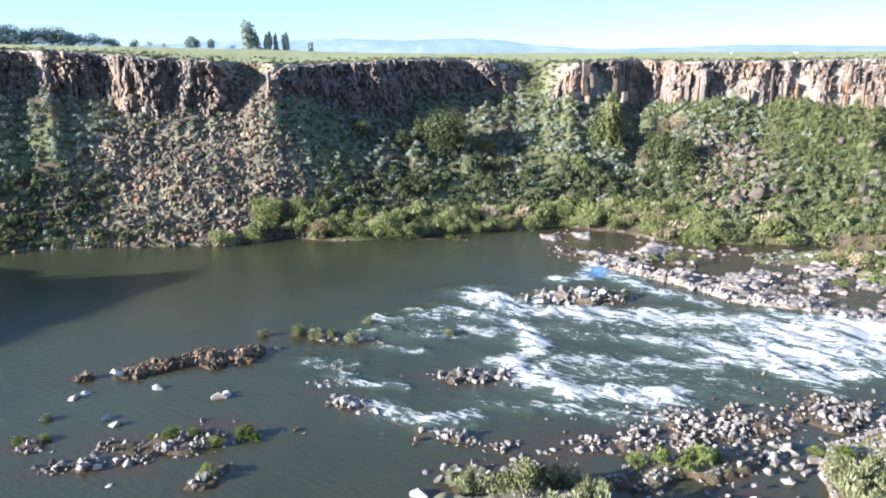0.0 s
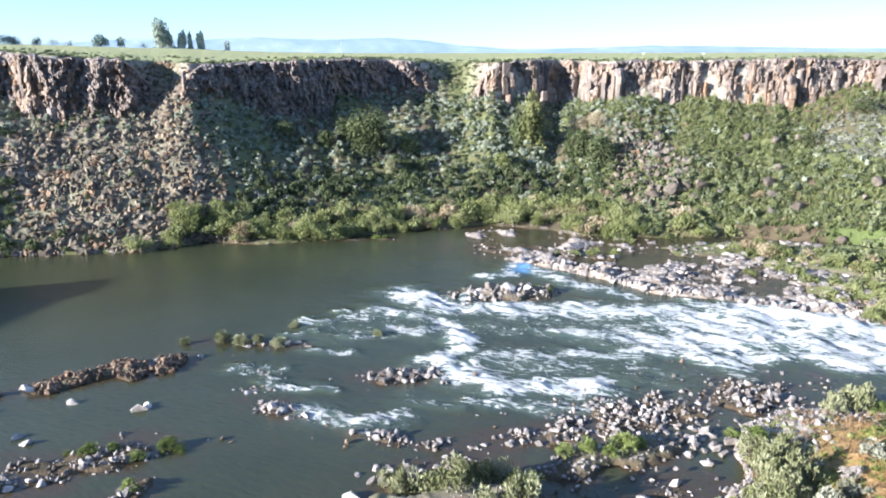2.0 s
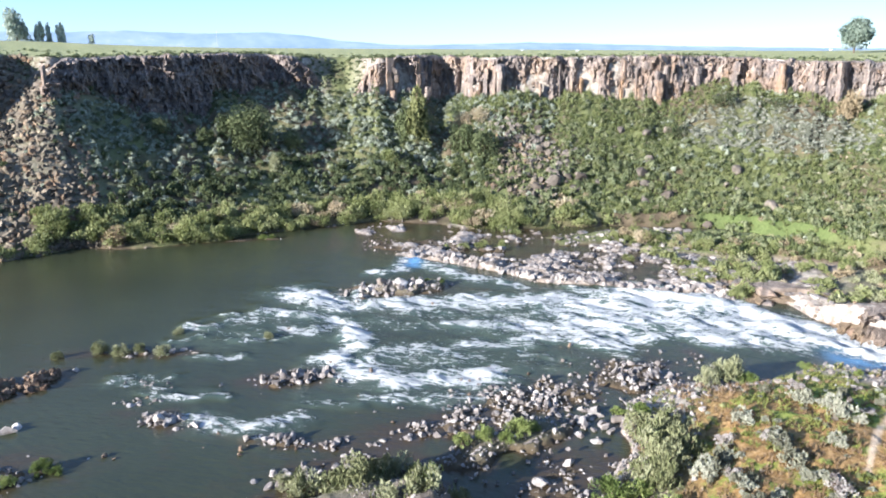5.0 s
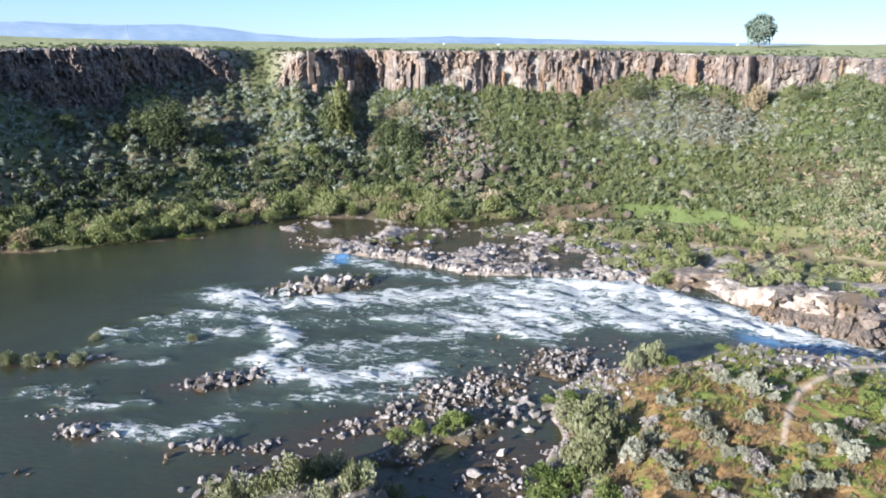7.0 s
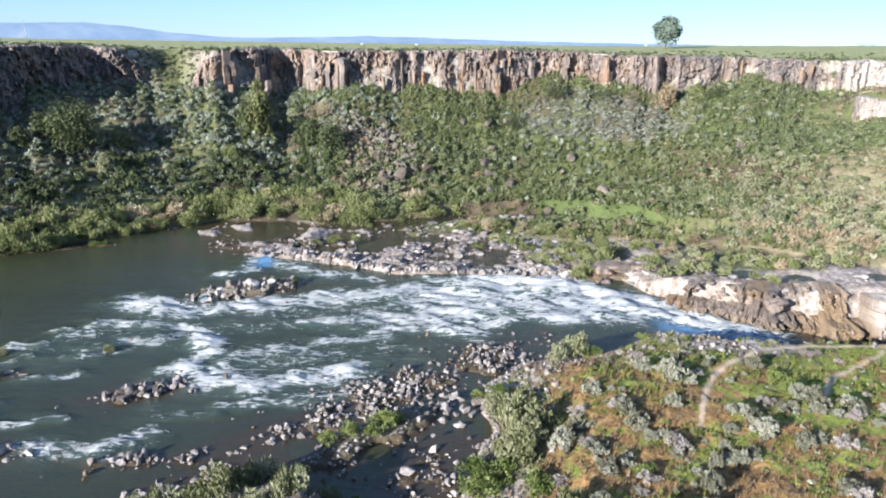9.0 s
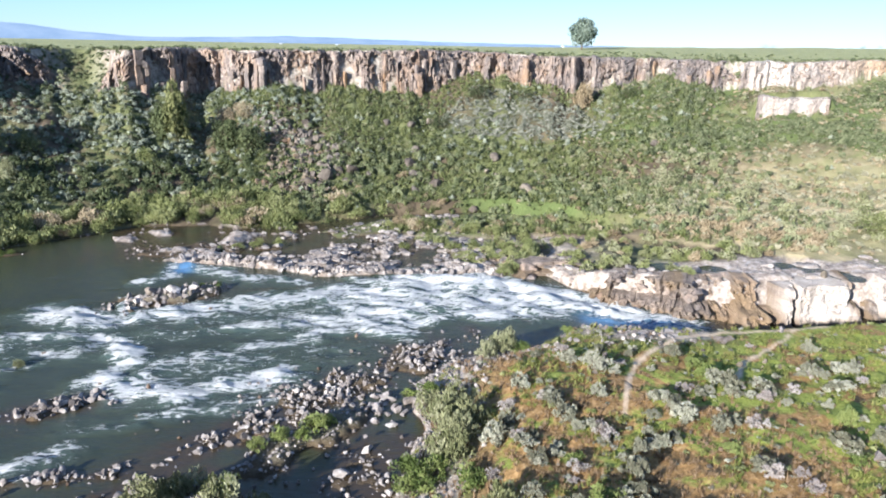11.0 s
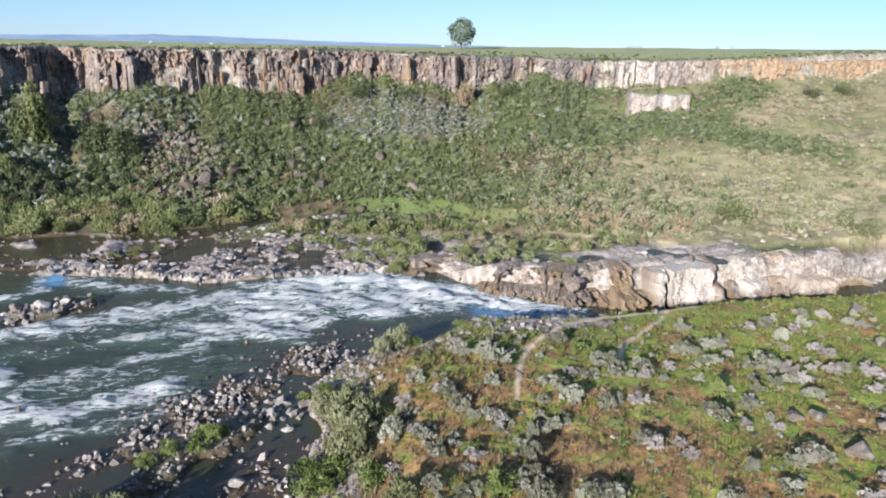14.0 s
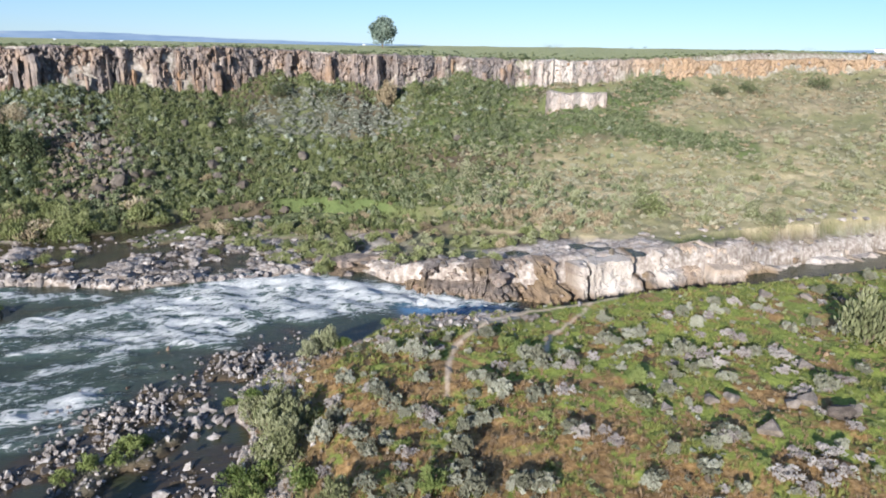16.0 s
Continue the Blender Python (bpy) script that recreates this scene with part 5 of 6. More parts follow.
GREY_BRUSH = [(76.4, 26.0), (75.0, 24.1), (74.8, 27.3), (85.7, 26.7), (85.2, 25.2), (90.2, 30.6), (65.7, 25.3), (84.6, 19.1), (85.1, 20.5), (83.4, 17.5), (52.5, 24.8), (53.4, 26.4), (51.0, 27.4), (52.0, 29.2), (57.4, 33.1), (71.0, 12.2),
              (80.4, 11.8), (77.4, 13.2), (60.2, 7.9), (59.7, 9.5), (56.2, 11.1), (57.8, 8.2), (60.5, 11.4), (68.9, 8.9), (99.8, 25.6), (79.9, 22.7), (62.4, 9.2), (55.2, 9.0), (64.0, 7.0), (38.6, 45.6), (41.4, 50.6)]


def build_bank_brush():
    rng = np.random.RandomState(61)
    sage = [shrub_thing("sagebrush", SAGE, 70 + k, 1000, 20, 0.085, 1.1, "silver-grey sagebrush on the grassy near bank", "shrub", spread=0.82, lump_size=(0.13, 0.17)) for k in range(4)]
    lilac = [shrub_thing("rabbitbrush", LILAC, 75 + k, 850, 20, 0.075, 0.8, "leafless grey-brown rabbitbrush on the near bank", "shrub", spread=0.85, lump_size=(0.13, 0.17)) for k in range(3)]
    olive = [shrub_thing("olive_shrub", OLIVE, 79 + k, 1500, 34, 0.065, 1.15, "tall grey-green shrub on the stony bank", "shrub", spread=0.78, lump_size=(0.14, 0.2)) for k in range(3)]
    lush = [shrub_thing("green_shrub", LUSH, 83 + k, 1200, 24, 0.075, 0.85, "lush green shrub on the near bank", "shrub", spread=0.75, lump_size=(0.16, 0.22)) for k in range(3)]
    spots = []
    for kind, px, py, s in (("o", 38.4, 57.0, 2.6), ("o", 36.5, 54.3, 2.7), ("o", 33.2, 50.6, 2.3), ("o", 38.0, 52.4, 2.4), ("o", 40.2, 58.2, 2.0), ("l", 29.4, 50.6, 2.1), ("l", 31.2, 48.8, 2.2), ("o", 35.5, 51.2, 2.5), ("o", 37.8, 60.0, 2.0), ("o", 34.0, 48.6, 2.0), ("l", 30.0, 47.5, 2.3), ("l", 28.0, 48.6, 1.8), ("l", 32.2, 44.2, 2.2),
                            ("l", 40, 63.5, 1.8), ("l", 38.5, 65, 1.4), ("o", 54.8, 68.2, 2.2), ("o", 51.5, 67.5, 1.8), ("l", 56.5, 66.6, 1.6), ("o", 67.5, 61.0, 1.9), ("l", 61, 62.5, 1.3),
                            ("j", 64.3, 28.3, 1.15), ("j", 35.8, 32.4, 1.2), ("o", 96.5, 12.8, 4.2), ("o", 100.5, 9, 3.6), ("l", 37.4, 33.3, 1.8), ("o", 30.7, 38.3, 2.0), ("l", 52, 32, 1.2), ("l", 59, 24.5, 1.2), ("l", 63, 43, 1.6), ("l", 64.5, 46, 1.5),
                            ("l", 21.5, 62.6, 1.6), ("l", 25.2, 62.6, 2.0), ("l", 27.0, 63.2, 1.5), ("l", 23.5, 61.4, 1.4), ("l", 18.8, 62.2, 1.2), ("o", 5.2, 57.4, 2.2), ("o", 9.4, 58.0, 2.3), ("o", 11.6, 58.6, 2.0), ("o", 7.4, 57.0, 2.2), ("l", 14.2, 57.2, 1.6),
                            ("o", 2.6, 58.2, 2.0), ("o", 12.6, 53.6, 2.2), ("o", 16.0, 53.4, 1.6), ("l", 17.6, 51.6, 1.7), ("o", 9.4, 53.4, 2.3), ("o", 0.8, 60.4, 1.2), ("l", -21.8, 69, 1.4), ("l", -20.3, 68.3, 1.2), ("l", -29.5, 68.6, 1.3), ("l", -27.2, 69.2, 0.9), ("l", -24.2, 67.2, 1.1),
                            ("l", -23.2, 61.2, 1.3), ("l", -45.3, 68, 1.1), ("l", -43, 68.6, 0.9), ("l", -31.5, 69, 0.8), ("o", -26.5, 97.4, 0.9), ("o", -21.3, 97.6, 1.4), ("o", -18.6, 96.6, 1.5), ("o", -13.2, 95.2, 1.4), ("o", -16.2, 96.3, 1.0),
                            ("o", -11.7, 102.4, 1.0), ("o", 0.8, 97.4, 0.9), ("o", -45.2, 72.8, 0.9), ("l", 30.5, 113.6, 1.1), ("l", 28.6, 114.4, 0.9), ("l", 1.5, 154, 1.2), ("l", 3.6, 153.4, 1.0)):
        spots.append((kind, px, py, s))
    tries = 0
    taken = [(p[1], p[2], p[3]) for p in spots]
    for px, py in NEAR_SAGE + FAR_SAGE:
        spots.append(("s" if (px + py) % 1 < 0.8 else "r", px, py, 1.0 + 0.6 * rng.rand()))
        if rng.rand() < 0.6:
            spots.append(("s", px + 0.9 + 0.5 * rng.rand(), py + 0.8 * rng.normal(), 0.7 + 0.4 * rng.rand()))
    for px, py in GREY_BRUSH:
        spots.append(("r", px, py, 0.9 + 0.6 * rng.rand()))
    taken += [(p[1], p[2], p[3]) for p in spots[len(taken):]]
    while len(spots) < 330 and tries < 8000:
        tries += 1
        a, r = radians(26 + 60 * rng.rand()), 42 + 95 * rng.rand() ** 0.8
        px, py = r * math.sin(a), r * math.cos(a)
        d = float(side(NEAR_BANK, np.array([px]), np.array([py]))[0])
        t = min(abs(float(side(TRACK, np.array([px]), np.array([py]))[0])), abs(float(side(TRACK_B, np.array([px]), np.array([py]))[0])))
        if d < 2.0 or t < 1.2:
            continue
        lawn = math.exp(-(((px - 92) / 16) ** 2) - (((d - 5) / 4.5) ** 2))
        crowd = float(fbm(np.array([px * 0.07]), np.array([py * 0.07]), 2)[0])
        if rng.rand() < lawn * 1.1 or rng.rand() > 0.25 + 2.2 * max(0, crowd - 0.35):
            continue
        s = 0.55 + 0.75 * rng.rand() ** 1.6
        if any((px - qx) ** 2 + (py - qy) ** 2 < (0.55 * (s + qs)) ** 2 for qx, qy, qs in taken):
            continue
        taken.append((px, py, s))
        kind = "s" if rng.rand() < 0.58 else ("r" if rng.rand() < 0.75 else "l")
        spots.append((kind, px, py, s))
    sets = {"s": (sage, "sagebrush on the near bank"), "r": (lilac, "rabbitbrush on the near bank"), "o": (olive, "tall shrubs by the water"), "l": (lush, "green shrubs by the water"), "j": (lush, "green shrubs by the water")}
    used = set()
    for kind, px, py, s in spots:
        kinds, group = sets[kind]
        z = float(land(np.array([px]), np.array([py]))[0])
        ob = kinds[rng.randint(len(kinds))]
        up = {"j": 2.2}.get(kind, 0.85 + 0.45 * rng.rand() + (0.25 if kind == "o" and s > 1.9 else 0))
        m = pose(px, py, max(z, -0.1) - 0.08, 0, 0, rng.rand() * 360) @ Matrix.Diagonal((s, s * (0.8 + 0.4 * rng.rand()), s * up, 1))
        if ob.name in used:
            ob = copy_thing(ob, m)
        else:
            used.add(ob.name)
        ob.matrix_basis = m
        tagged(ob, group=group)
    # undergrowth too small to count
    small = [leaf_cloud(np.random.RandomState(300 + k), 70, 5, 0.22, 0.7) for k in range(4)]
    grass = [tuft(np.random.RandomState(310 + k), 16, 0.45) for k in range(5)]
    az, r = 24 + 64 * rng.rand(30000), 40 + 110 * rng.rand(30000) ** 0.75
    x, y = r * np.sin(np.radians(az)), r * np.cos(np.radians(az))
    d, t = side(NEAR_BANK, x, y), np.minimum(np.abs(side(TRACK, x, y)), np.abs(side(TRACK_B, x, y)))
    ok = (d > 1.0) & (t > 0.7)
    x, y, d = x[ok], y[ok], d[ok]
    rusty = 1 - smooth(46, 70, x + 26 * (fbm(x * 0.06, y * 0.06, 3) - 0.5))
    pick = rng.rand(len(x))
    n1 = fbm(x * 0.2, y * 0.2, 3)
    g = (pick < 0.62) & (n1 > 0.46 + 0.1 * rusty)
    w = (pick < 0.72) & ~g & (rng.rand(len(x)) < 0.15 + 0.85 * rusty)
    b = (pick > 0.975)
    q = (pick > 0.945) & (pick <= 0.975)
    scatter_mesh("meadow_grass", GRASS, grass, on_land(x[g], y[g], 0.03), 0.35 + 0.5 * rng.rand(g.sum()), 36, "bright green meadow grass on the near bank", "grass")
    scatter_mesh("dry_weeds", RUST, grass, on_land(x[w], y[w], 0.03), 0.35 + 0.45 * rng.rand(w.sum()), 37, "rust-brown dry weeds on the near bank", "weeds")
    scatter_mesh("small_sage", SAGE, small, on_land(x[b], y[b], 0.05), 0.25 + 0.35 * rng.rand(b.sum()), 38, "small grey sage plants on the near bank", "shrubs")
    scatter_mesh("small_green_brush", WILLOW, small, on_land(x[q], y[q], 0.05), 0.3 + 0.4 * rng.rand(q.sum()), 39, "small green bushes on the near bank", "shrubs")


build_bank_brush()


def tree(name, label, px, py, height, width, mat, seed, leaves=2600, lumps=26, trunk=0.22, leaf=0.035, base=None, skirt=True, stout=1.0):
    rng = np.random.RandomState(seed)
    trunk *= 0.6
    root = tagged(new(name), label, "tree")
    z = float(land(np.array([px]), np.array([py]))[0]) if base is None else base
    root.location = (px, py, z - 0.15)
    rad = width / 2
    clear = height * trunk
    low = -0.2 * height if skirt else clear * 0.75
    v, f, tint = leaf_cloud(rng, leaves, lumps, leaf * height / rad, 1.0, 0.7, 1.0, True)
    lo, hi = v[:, 2].min(), v[:, 2].max()
    h = (v[:, 2] - lo) / (hi - lo)
    taper = 1.08 * (np.clip(1 / np.sqrt(np.maximum(1 - (2 * h - 1) ** 2, 0.2)), 1, 1.8) if skirt else 1)
    taper = np.where(h < 0.5, taper, 1.08)
    v = np.stack([v[:, 0] * rad * taper, v[:, 1] * rad * taper, low + h * (height - low)], -1)
    part("trunk", *tube([(0, 0, -0.3), (0.1, 0, clear), (0.0, 0.15, height * 0.6), (0.1, 0.1, height * 0.88)], [stout * k * height for k in (0.028, 0.022, 0.012, 0.003)], 7), BARK, root)
    for k in range(7):
        a, s, e = rng.rand() * 6.28, clear * (0.8 + 0.9 * rng.rand()), 0.55 + 0.35 * rng.rand()
        end = np.array([math.cos(a) * rad * e, math.sin(a) * rad * e, s + (height - s) * (0.3 + 0.35 * rng.rand())])
        start = np.array([0.05, 0.05, s])
        part("limb", *tube([start, (start + end) / 2 + (0, 0, 0.05 * height), end], [stout * k * height for k in (0.012, 0.008, 0.003)], 5), BARK, root)
    part("crown", v, f, mat, root, {"tint": tint})
    return root


def at_bearing(az, r):
    return r * math.sin(radians(az)), r * math.cos(radians(az))


tree("rim_tree", "lone round dark green tree on the plateau rim", *at_bearing(44.36, 380), 16.2, 12.6, RIMLEAF, 501, 5200, 34, 0.14, 0.034, skirt=False)
tree("poplar", "tall pale green poplar on the plateau", *at_bearing(-14.6, 450), 17.2, 11.5, PALELEAF, 502, 2400, 24, 0.1)
for k, (az, h, w) in enumerate(((-13.25, 12.2, 4.6), (-12.7, 10.8, 2.4), (-11.97, 11.5, 4.2), (-10.1, 6.0, 3.6), (-17.4, 6.4, 5.4), (-15.9, 3.5, 4.5), (-21.6, 4.0, 6.5), (-20.6, 3.4, 5.0))):
    tree("sapling", "slender pale tree on the plateau", *at_bearing(az, 450), h, w, PALELEAF, 510 + k, 700, 18, 0.1, 0.045, stout=0.4)
for k, (az, h, w) in enumerate(((-18.7, 7.6, 9.0), (-22.65, 4.4, 6.0), (-30.3, 11.5, 17), (-31.6, 13, 18), (-28.4, 10.2, 15), (-27.3, 10.4, 16), (-26.6, 8.0, 11), (-25.5, 7.4, 12), (-24.5, 5.2, 11), (-23.9, 4.6, 7), (-29.3, 8.5, 12))):
    tree("plateau_tree", "dark green tree at the edge of the plateau field", *at_bearing(az, 450), h, w, HAZYLEAF, 530 + k, 1700, 26, 0.02, 0.055, stout=0.5)
for k, (az, h, w) in enumerate(((57.2, 2.4, 7), (57.9, 2.2, 7), (63.4, 1.6, 3.5), (64.4, 1.5, 3.5), (75.5, 2.2, 9))):
    tree("field_bush_tree", "small dark tree on the plateau horizon", *at_bearing(az, 450), h, w, HAZYLEAF, 550 + k, 300, 10, 0.1, 0.07)
tree("canyon_tree", "broad dark green tree below the basalt wall", *at_bearing(0.37, 197), 13.5, 12.5, DARKLEAF, 561, 6500, 40, 0.05, 0.021)
tree("canyon_tree", "tall olive-yellow tree in front of the basalt wall", *at_bearing(13.15, 203), 15.0, 6.4, YELLOWLEAF, 562, 4600, 34, 0.05, 0.019)
for k, (az, r, h, w, mat) in enumerate(((12.3, 205, 8, 6, DARKLEAF), (17.2, 196, 8.5, 7, DARKLEAF), (18.6, 192, 7.5, 7, DARKLEAF), (16.3, 200, 7, 5, DARKLEAF), (-1.5, 200, 6.5, 6, DARKLEAF), (3.4, 198, 6, 6, DARKLEAF), (-3.2, 197, 5.5, 5, DARKLEAF), (16.8, 209, 5.5, 6.5, STRAW), (18.2, 207, 5.0, 6.5, STRAW),
                                        (-6.2, 198, 5, 6, DARKLEAF), (33.4, 210, 5.5, 9, DARKLEAF), (36.5, 224, 5, 8, DARKLEAF), (40, 226, 5, 9, DARKLEAF), (48, 232, 5, 9, DARKLEAF), (51.5, 190, 6, 7, OLIVE), (57.5, 186, 5, 6, OLIVE), (66, 160, 6.0, 7.5, WILLOW), (64.4, 163, 4.5, 6, OLIVE), (73.5, 168, 5, 5, OLIVE), (75, 166, 5, 6, OLIVE),
                                        (11, 190, 5, 5, WILLOW), (2, 187, 5, 4, OLIVE), (44.6, 228, 9, 6, STRAW), (72, 270, 5, 8, DARKLEAF), (70, 262, 4.5, 7, DARKLEAF), (76.5, 285, 6, 9, DARKLEAF))):
    tree("slope_tree", "bushy tree growing on the canyon slope", *at_bearing(az, r), h, w, mat, 570 + k, 1500, 22, 0.05, 0.034)

# ---------------------------------------------------------------- rocks


def build_talus():
    rng = np.random.RandomState(91)
    x, y, az, r = polar(rng, 24000, -36, 27, lambda a: shore_r(a) - 1, lambda a: foot_r(a) + 0.5 + 14 * np.exp(-(((a + 14.6) / 1.5) ** 2)))
    keep = rng.rand(len(x)) < rockfall(x, y) * 0.8
    x, y = x[keep], y[keep]
    scatter_mesh("talus", TALUS, BLOCKS, on_land(x, y, -0.15), 0.4 + 1.15 * rng.rand(len(x)) ** 2.2, 92, "brown basalt blocks fallen down the canyon slope", "rocks", extra="flat")
    x, y, az, r = polar(rng, 700, -36, 60, lambda a: bench_r(a), lambda a: foot_r(a) + 0.5)
    scatter_mesh("slope_rocks", TALUS, BLOCKS, on_land(x, y, 0.1), 0.4 + 0.7 * rng.rand(len(x)) ** 2, 93, "basalt blocks lying among the slope shrubs", "rocks", extra="flat")
    x, y, az, r = polar(rng, 260, -36, -14, lambda a: shore_r(a) - 2.0, lambda a: shore_r(a) + 1.5)
    scatter_mesh("shore_rocks", PALE, BLOCKS, on_land(x, y, -0.0), 0.35 + 0.5 * rng.rand(len(x)), 94, "pale rocks along the far waterline", "rocks", extra="flat")


build_talus()


def build_wall_blocks():
    """Loose blocks lodged on the rim wall."""
    rng = np.random.RandomState(97)
    places = np.concatenate([spots[rng.randint(0, len(spots), n)] for spots, n in LOOSE])
    scatter_mesh("wall_blocks", CLIFF, BLOCKS, places, 0.3 + 0.7 * rng.rand(len(places)) ** 2, 98, "broken basalt blocks lodged on the rim wall", "rocks", extra="flat")


build_wall_blocks()


def build_river_rocks():
    rng = np.random.RandomState(95)

    def lay(name, mat, n, box, test, size, label, kinds, lift=0.0):
        x, y = box[0] + (box[1] - box[0]) * rng.rand(n), box[2] + (box[3] - box[2]) * rng.rand(n)
        z = land(x, y)
        ok = test(x, y, z - water_level(x, y))
        x, y, z = x[ok], y[ok], z[ok]
        s = size[0] + (size[1] - size[0]) * rng.rand(len(x)) ** 2.5
        scatter_mesh(name, mat, kinds, np.stack([x, y, z + lift * s], -1), s, 96, label, "rocks", extra="flat")

    bank = lambda x, y: side(NEAR_BANK, x, y)
    lay("bar_rocks", PALE, 7500, (6, 60, 50, 82), lambda x, y, h: (h > -0.75) & (bank(x, y) < 4) & (rng.rand(len(x)) < 0.2 + 0.75 * smooth(-0.5, 0.3, h)), (0.08, 0.46), "bleached grey rocks of the stony bar", BLOCKS, 0.15)
    lay("bank_rocks", PALE, 2600, (22, 72, 40, 74), lambda x, y, h: (bank(x, y) > -1.5) & (bank(x, y) < 8) & (rng.rand(len(x)) < 0.7), (0.15, 0.65), "grey rocks on the edge of the near bank", BLOCKS, 0.2)
    lay("meadow_rocks", TALUS, 420, (30, 120, 0, 60), lambda x, y, h: (bank(x, y) > 5), (0.15, 0.6), "grey rocks lying in the meadow", BLOCKS, 0.15)
    lay("lip_rocks", PALE, 380, (60, 150, 15, 66), lambda x, y, h: (bank(x, y) > 0.4) & (bank(x, y) < 3.4), (0.2, 0.75), "pale rocks along the gorge lip", BLOCKS, 0.2)
    lay("island_rocks", BROWN, 2600, (-48, -24, 82, 93), lambda x, y, h: h > 0.0, (0.18, 0.7), "rusty brown lava blocks of a river island", BLOCKS, 0.2)
    lay("pool_rocks", PALE, 2600, (-50, -14, 56, 74), lambda x, y, h: (h > -0.35) & (rng.rand(len(x)) < 0.55), (0.12, 0.6), "pale rocks breaking the pool's surface", BLOCKS, 0.2)
    lay("rapid_rocks", PALE, 5600, (-22, 34, 65, 118), lambda x, y, h: (h > -0.4), (0.18, 0.8), "pale rocks among the rapids", BLOCKS, 0.25)
    lay("stray_rocks", BROWN, 330, (-20, 48, 66, 108), lambda x, y, h: (h < -0.4), (0.25, 0.55), "wet brown rocks in the rapids", BLOCKS, 2.0)
    lay("shallow_rocks", PALE, 2200, (6, 58, 55, 80), lambda x, y, h: (h < -0.3) & (bank(x, y) < 0) & (fbm(x * 0.15, y * 0.15, 3) > 0.5) & (rng.rand(len(x)) < 0.8), (0.16, 0.48), "grey rocks standing in the shallows", BLOCKS, 2.2)
    lay("ledge_slabs", PALE, 3800, (34, 90, 84, 140), lambda x, y, h: (h > -0.25) & (bank(x, y) < -14) & (rng.rand(len(x)) < 0.75), (0.25, 1.35), "bleached basalt slabs of the river ledge", SLABS, 0.2)
    lay("gorge_slabs", PALE, 2200, (74, 190, 20, 100), lambda x, y, h: (h > 0.2) & (rng.rand(len(x)) < 0.5) & (bank(x, y) < -9) & (-side(LEDGE_FRONT, x, y) < 14) & (-side(LEDGE_FRONT, x, y) > 2.5), (0.4, 1.8), "pale basalt slabs along the gorge", SLABS, 0.1)
    lay("fallen_blocks", TALUS, 1500, (72, 185, 20, 100), lambda x, y, h: (bank(x, y) < -7) & (-side(LEDGE_FRONT, x, y) < 6) & (-side(LEDGE_FRONT, x, y) > 1.5 * smooth(90, 96, x) - 1.5) & (rng.rand(len(x)) < 0.5), (0.4, 1.5), "brown blocks fallen along the gorge wall", BLOCKS, 0.3)
    lay("front_blocks", PALE, 5200, (28, 84, 84, 134), lambda x, y, h: (-side(LEDGE_FRONT, x, y) > -0.4) & (-side(LEDGE_FRONT, x, y) < 1.9), (0.45, 1.35), "rounded bleached blocks along the ledge's edge", BLOCKS, 0.15)
    lay("far_shore_rocks", PALE, 700, (-14, 60, 126, 170), lambda x, y, h: (h > -0.7) & (h < 0.6), (0.2, 0.7), "pale rocks along the far shore", BLOCKS, 0.3)
    # blocks heaped on the islets of the rapids
    heaps = []
    for cx, cy, wide, deep, turn, n, big in ((5.2, 83.3, 3.4, 1.1, -4, 120, 0.85), (22.3, 113.6, 4.2, 1.6, -3, 120, 1.05), (-11.2, 76.3, 2.0, 0.8, -20, 45, 0.8), (2.6, 67.4, 3.0, 0.5, -25, 40, 0.6), (-15.0, 87.0, 2.6, 0.5, -30, 22, 0.6), (-14.6, 81.8, 1.6, 0.5, 0, 22, 0.7),
                                             (31.0, 69.5, 4.0, 2.4, 20, 90, 0.7), (34.0, 64.2, 2.2, 1.6, 40, 50, 0.95), (45.5, 72.5, 2.6, 1.6, 20, 80, 0.8), (3.4, 62.0, 2.6, 1.0, 5, 60, 0.8), (-36.6, 63.4, 1.8, 0.6, 10, 26, 0.75), (-26.0, 66.6, 2.4, 0.5, 6, 30, 0.7)):
        a = radians(turn)
        p, q = rng.normal(size=n) * wide, rng.normal(size=n) * deep
        heaps.append(np.stack([cx + p * math.cos(a) - q * math.sin(a), cy + p * math.sin(a) + q * math.cos(a), 0.22 + (big - 0.22) * rng.rand(n) ** 1.6], -1))
    heaps = np.concatenate(heaps)
    ground = np.maximum(land(heaps[:, 0], heaps[:, 1]), water_level(heaps[:, 0], heaps[:, 1]) - 0.15)
    scatter_mesh("heaped_rocks", PALE, BLOCKS, np.stack([heaps[:, 0], heaps[:, 1], ground + 0.2 * heaps[:, 2]], -1), heaps[:, 2], 99, "bleached blocks heaped on the islets of the rapids", "rocks", extra="flat")
    # single boulders
    kinds = []
    for k, (mat, label) in enumerate(((BLEACHED, "pale grey boulder in the river"), (BLEACHED, "bleached boulder standing in the water"), (SLOPEROCK, "grey weathered boulder among the far shrubs"), (BANKROCK, "large grey-brown boulder on the near bank"))):
        v, f, _ = boulder(np.random.RandomState(740 + k), True, 0.75, (0.2, 0.2, 0.4, 0.45)[k])
        kinds.append(tagged(mesh_object("boulder", v, f, mat, None, True), label, "boulder", "boulders"))
    used = set()
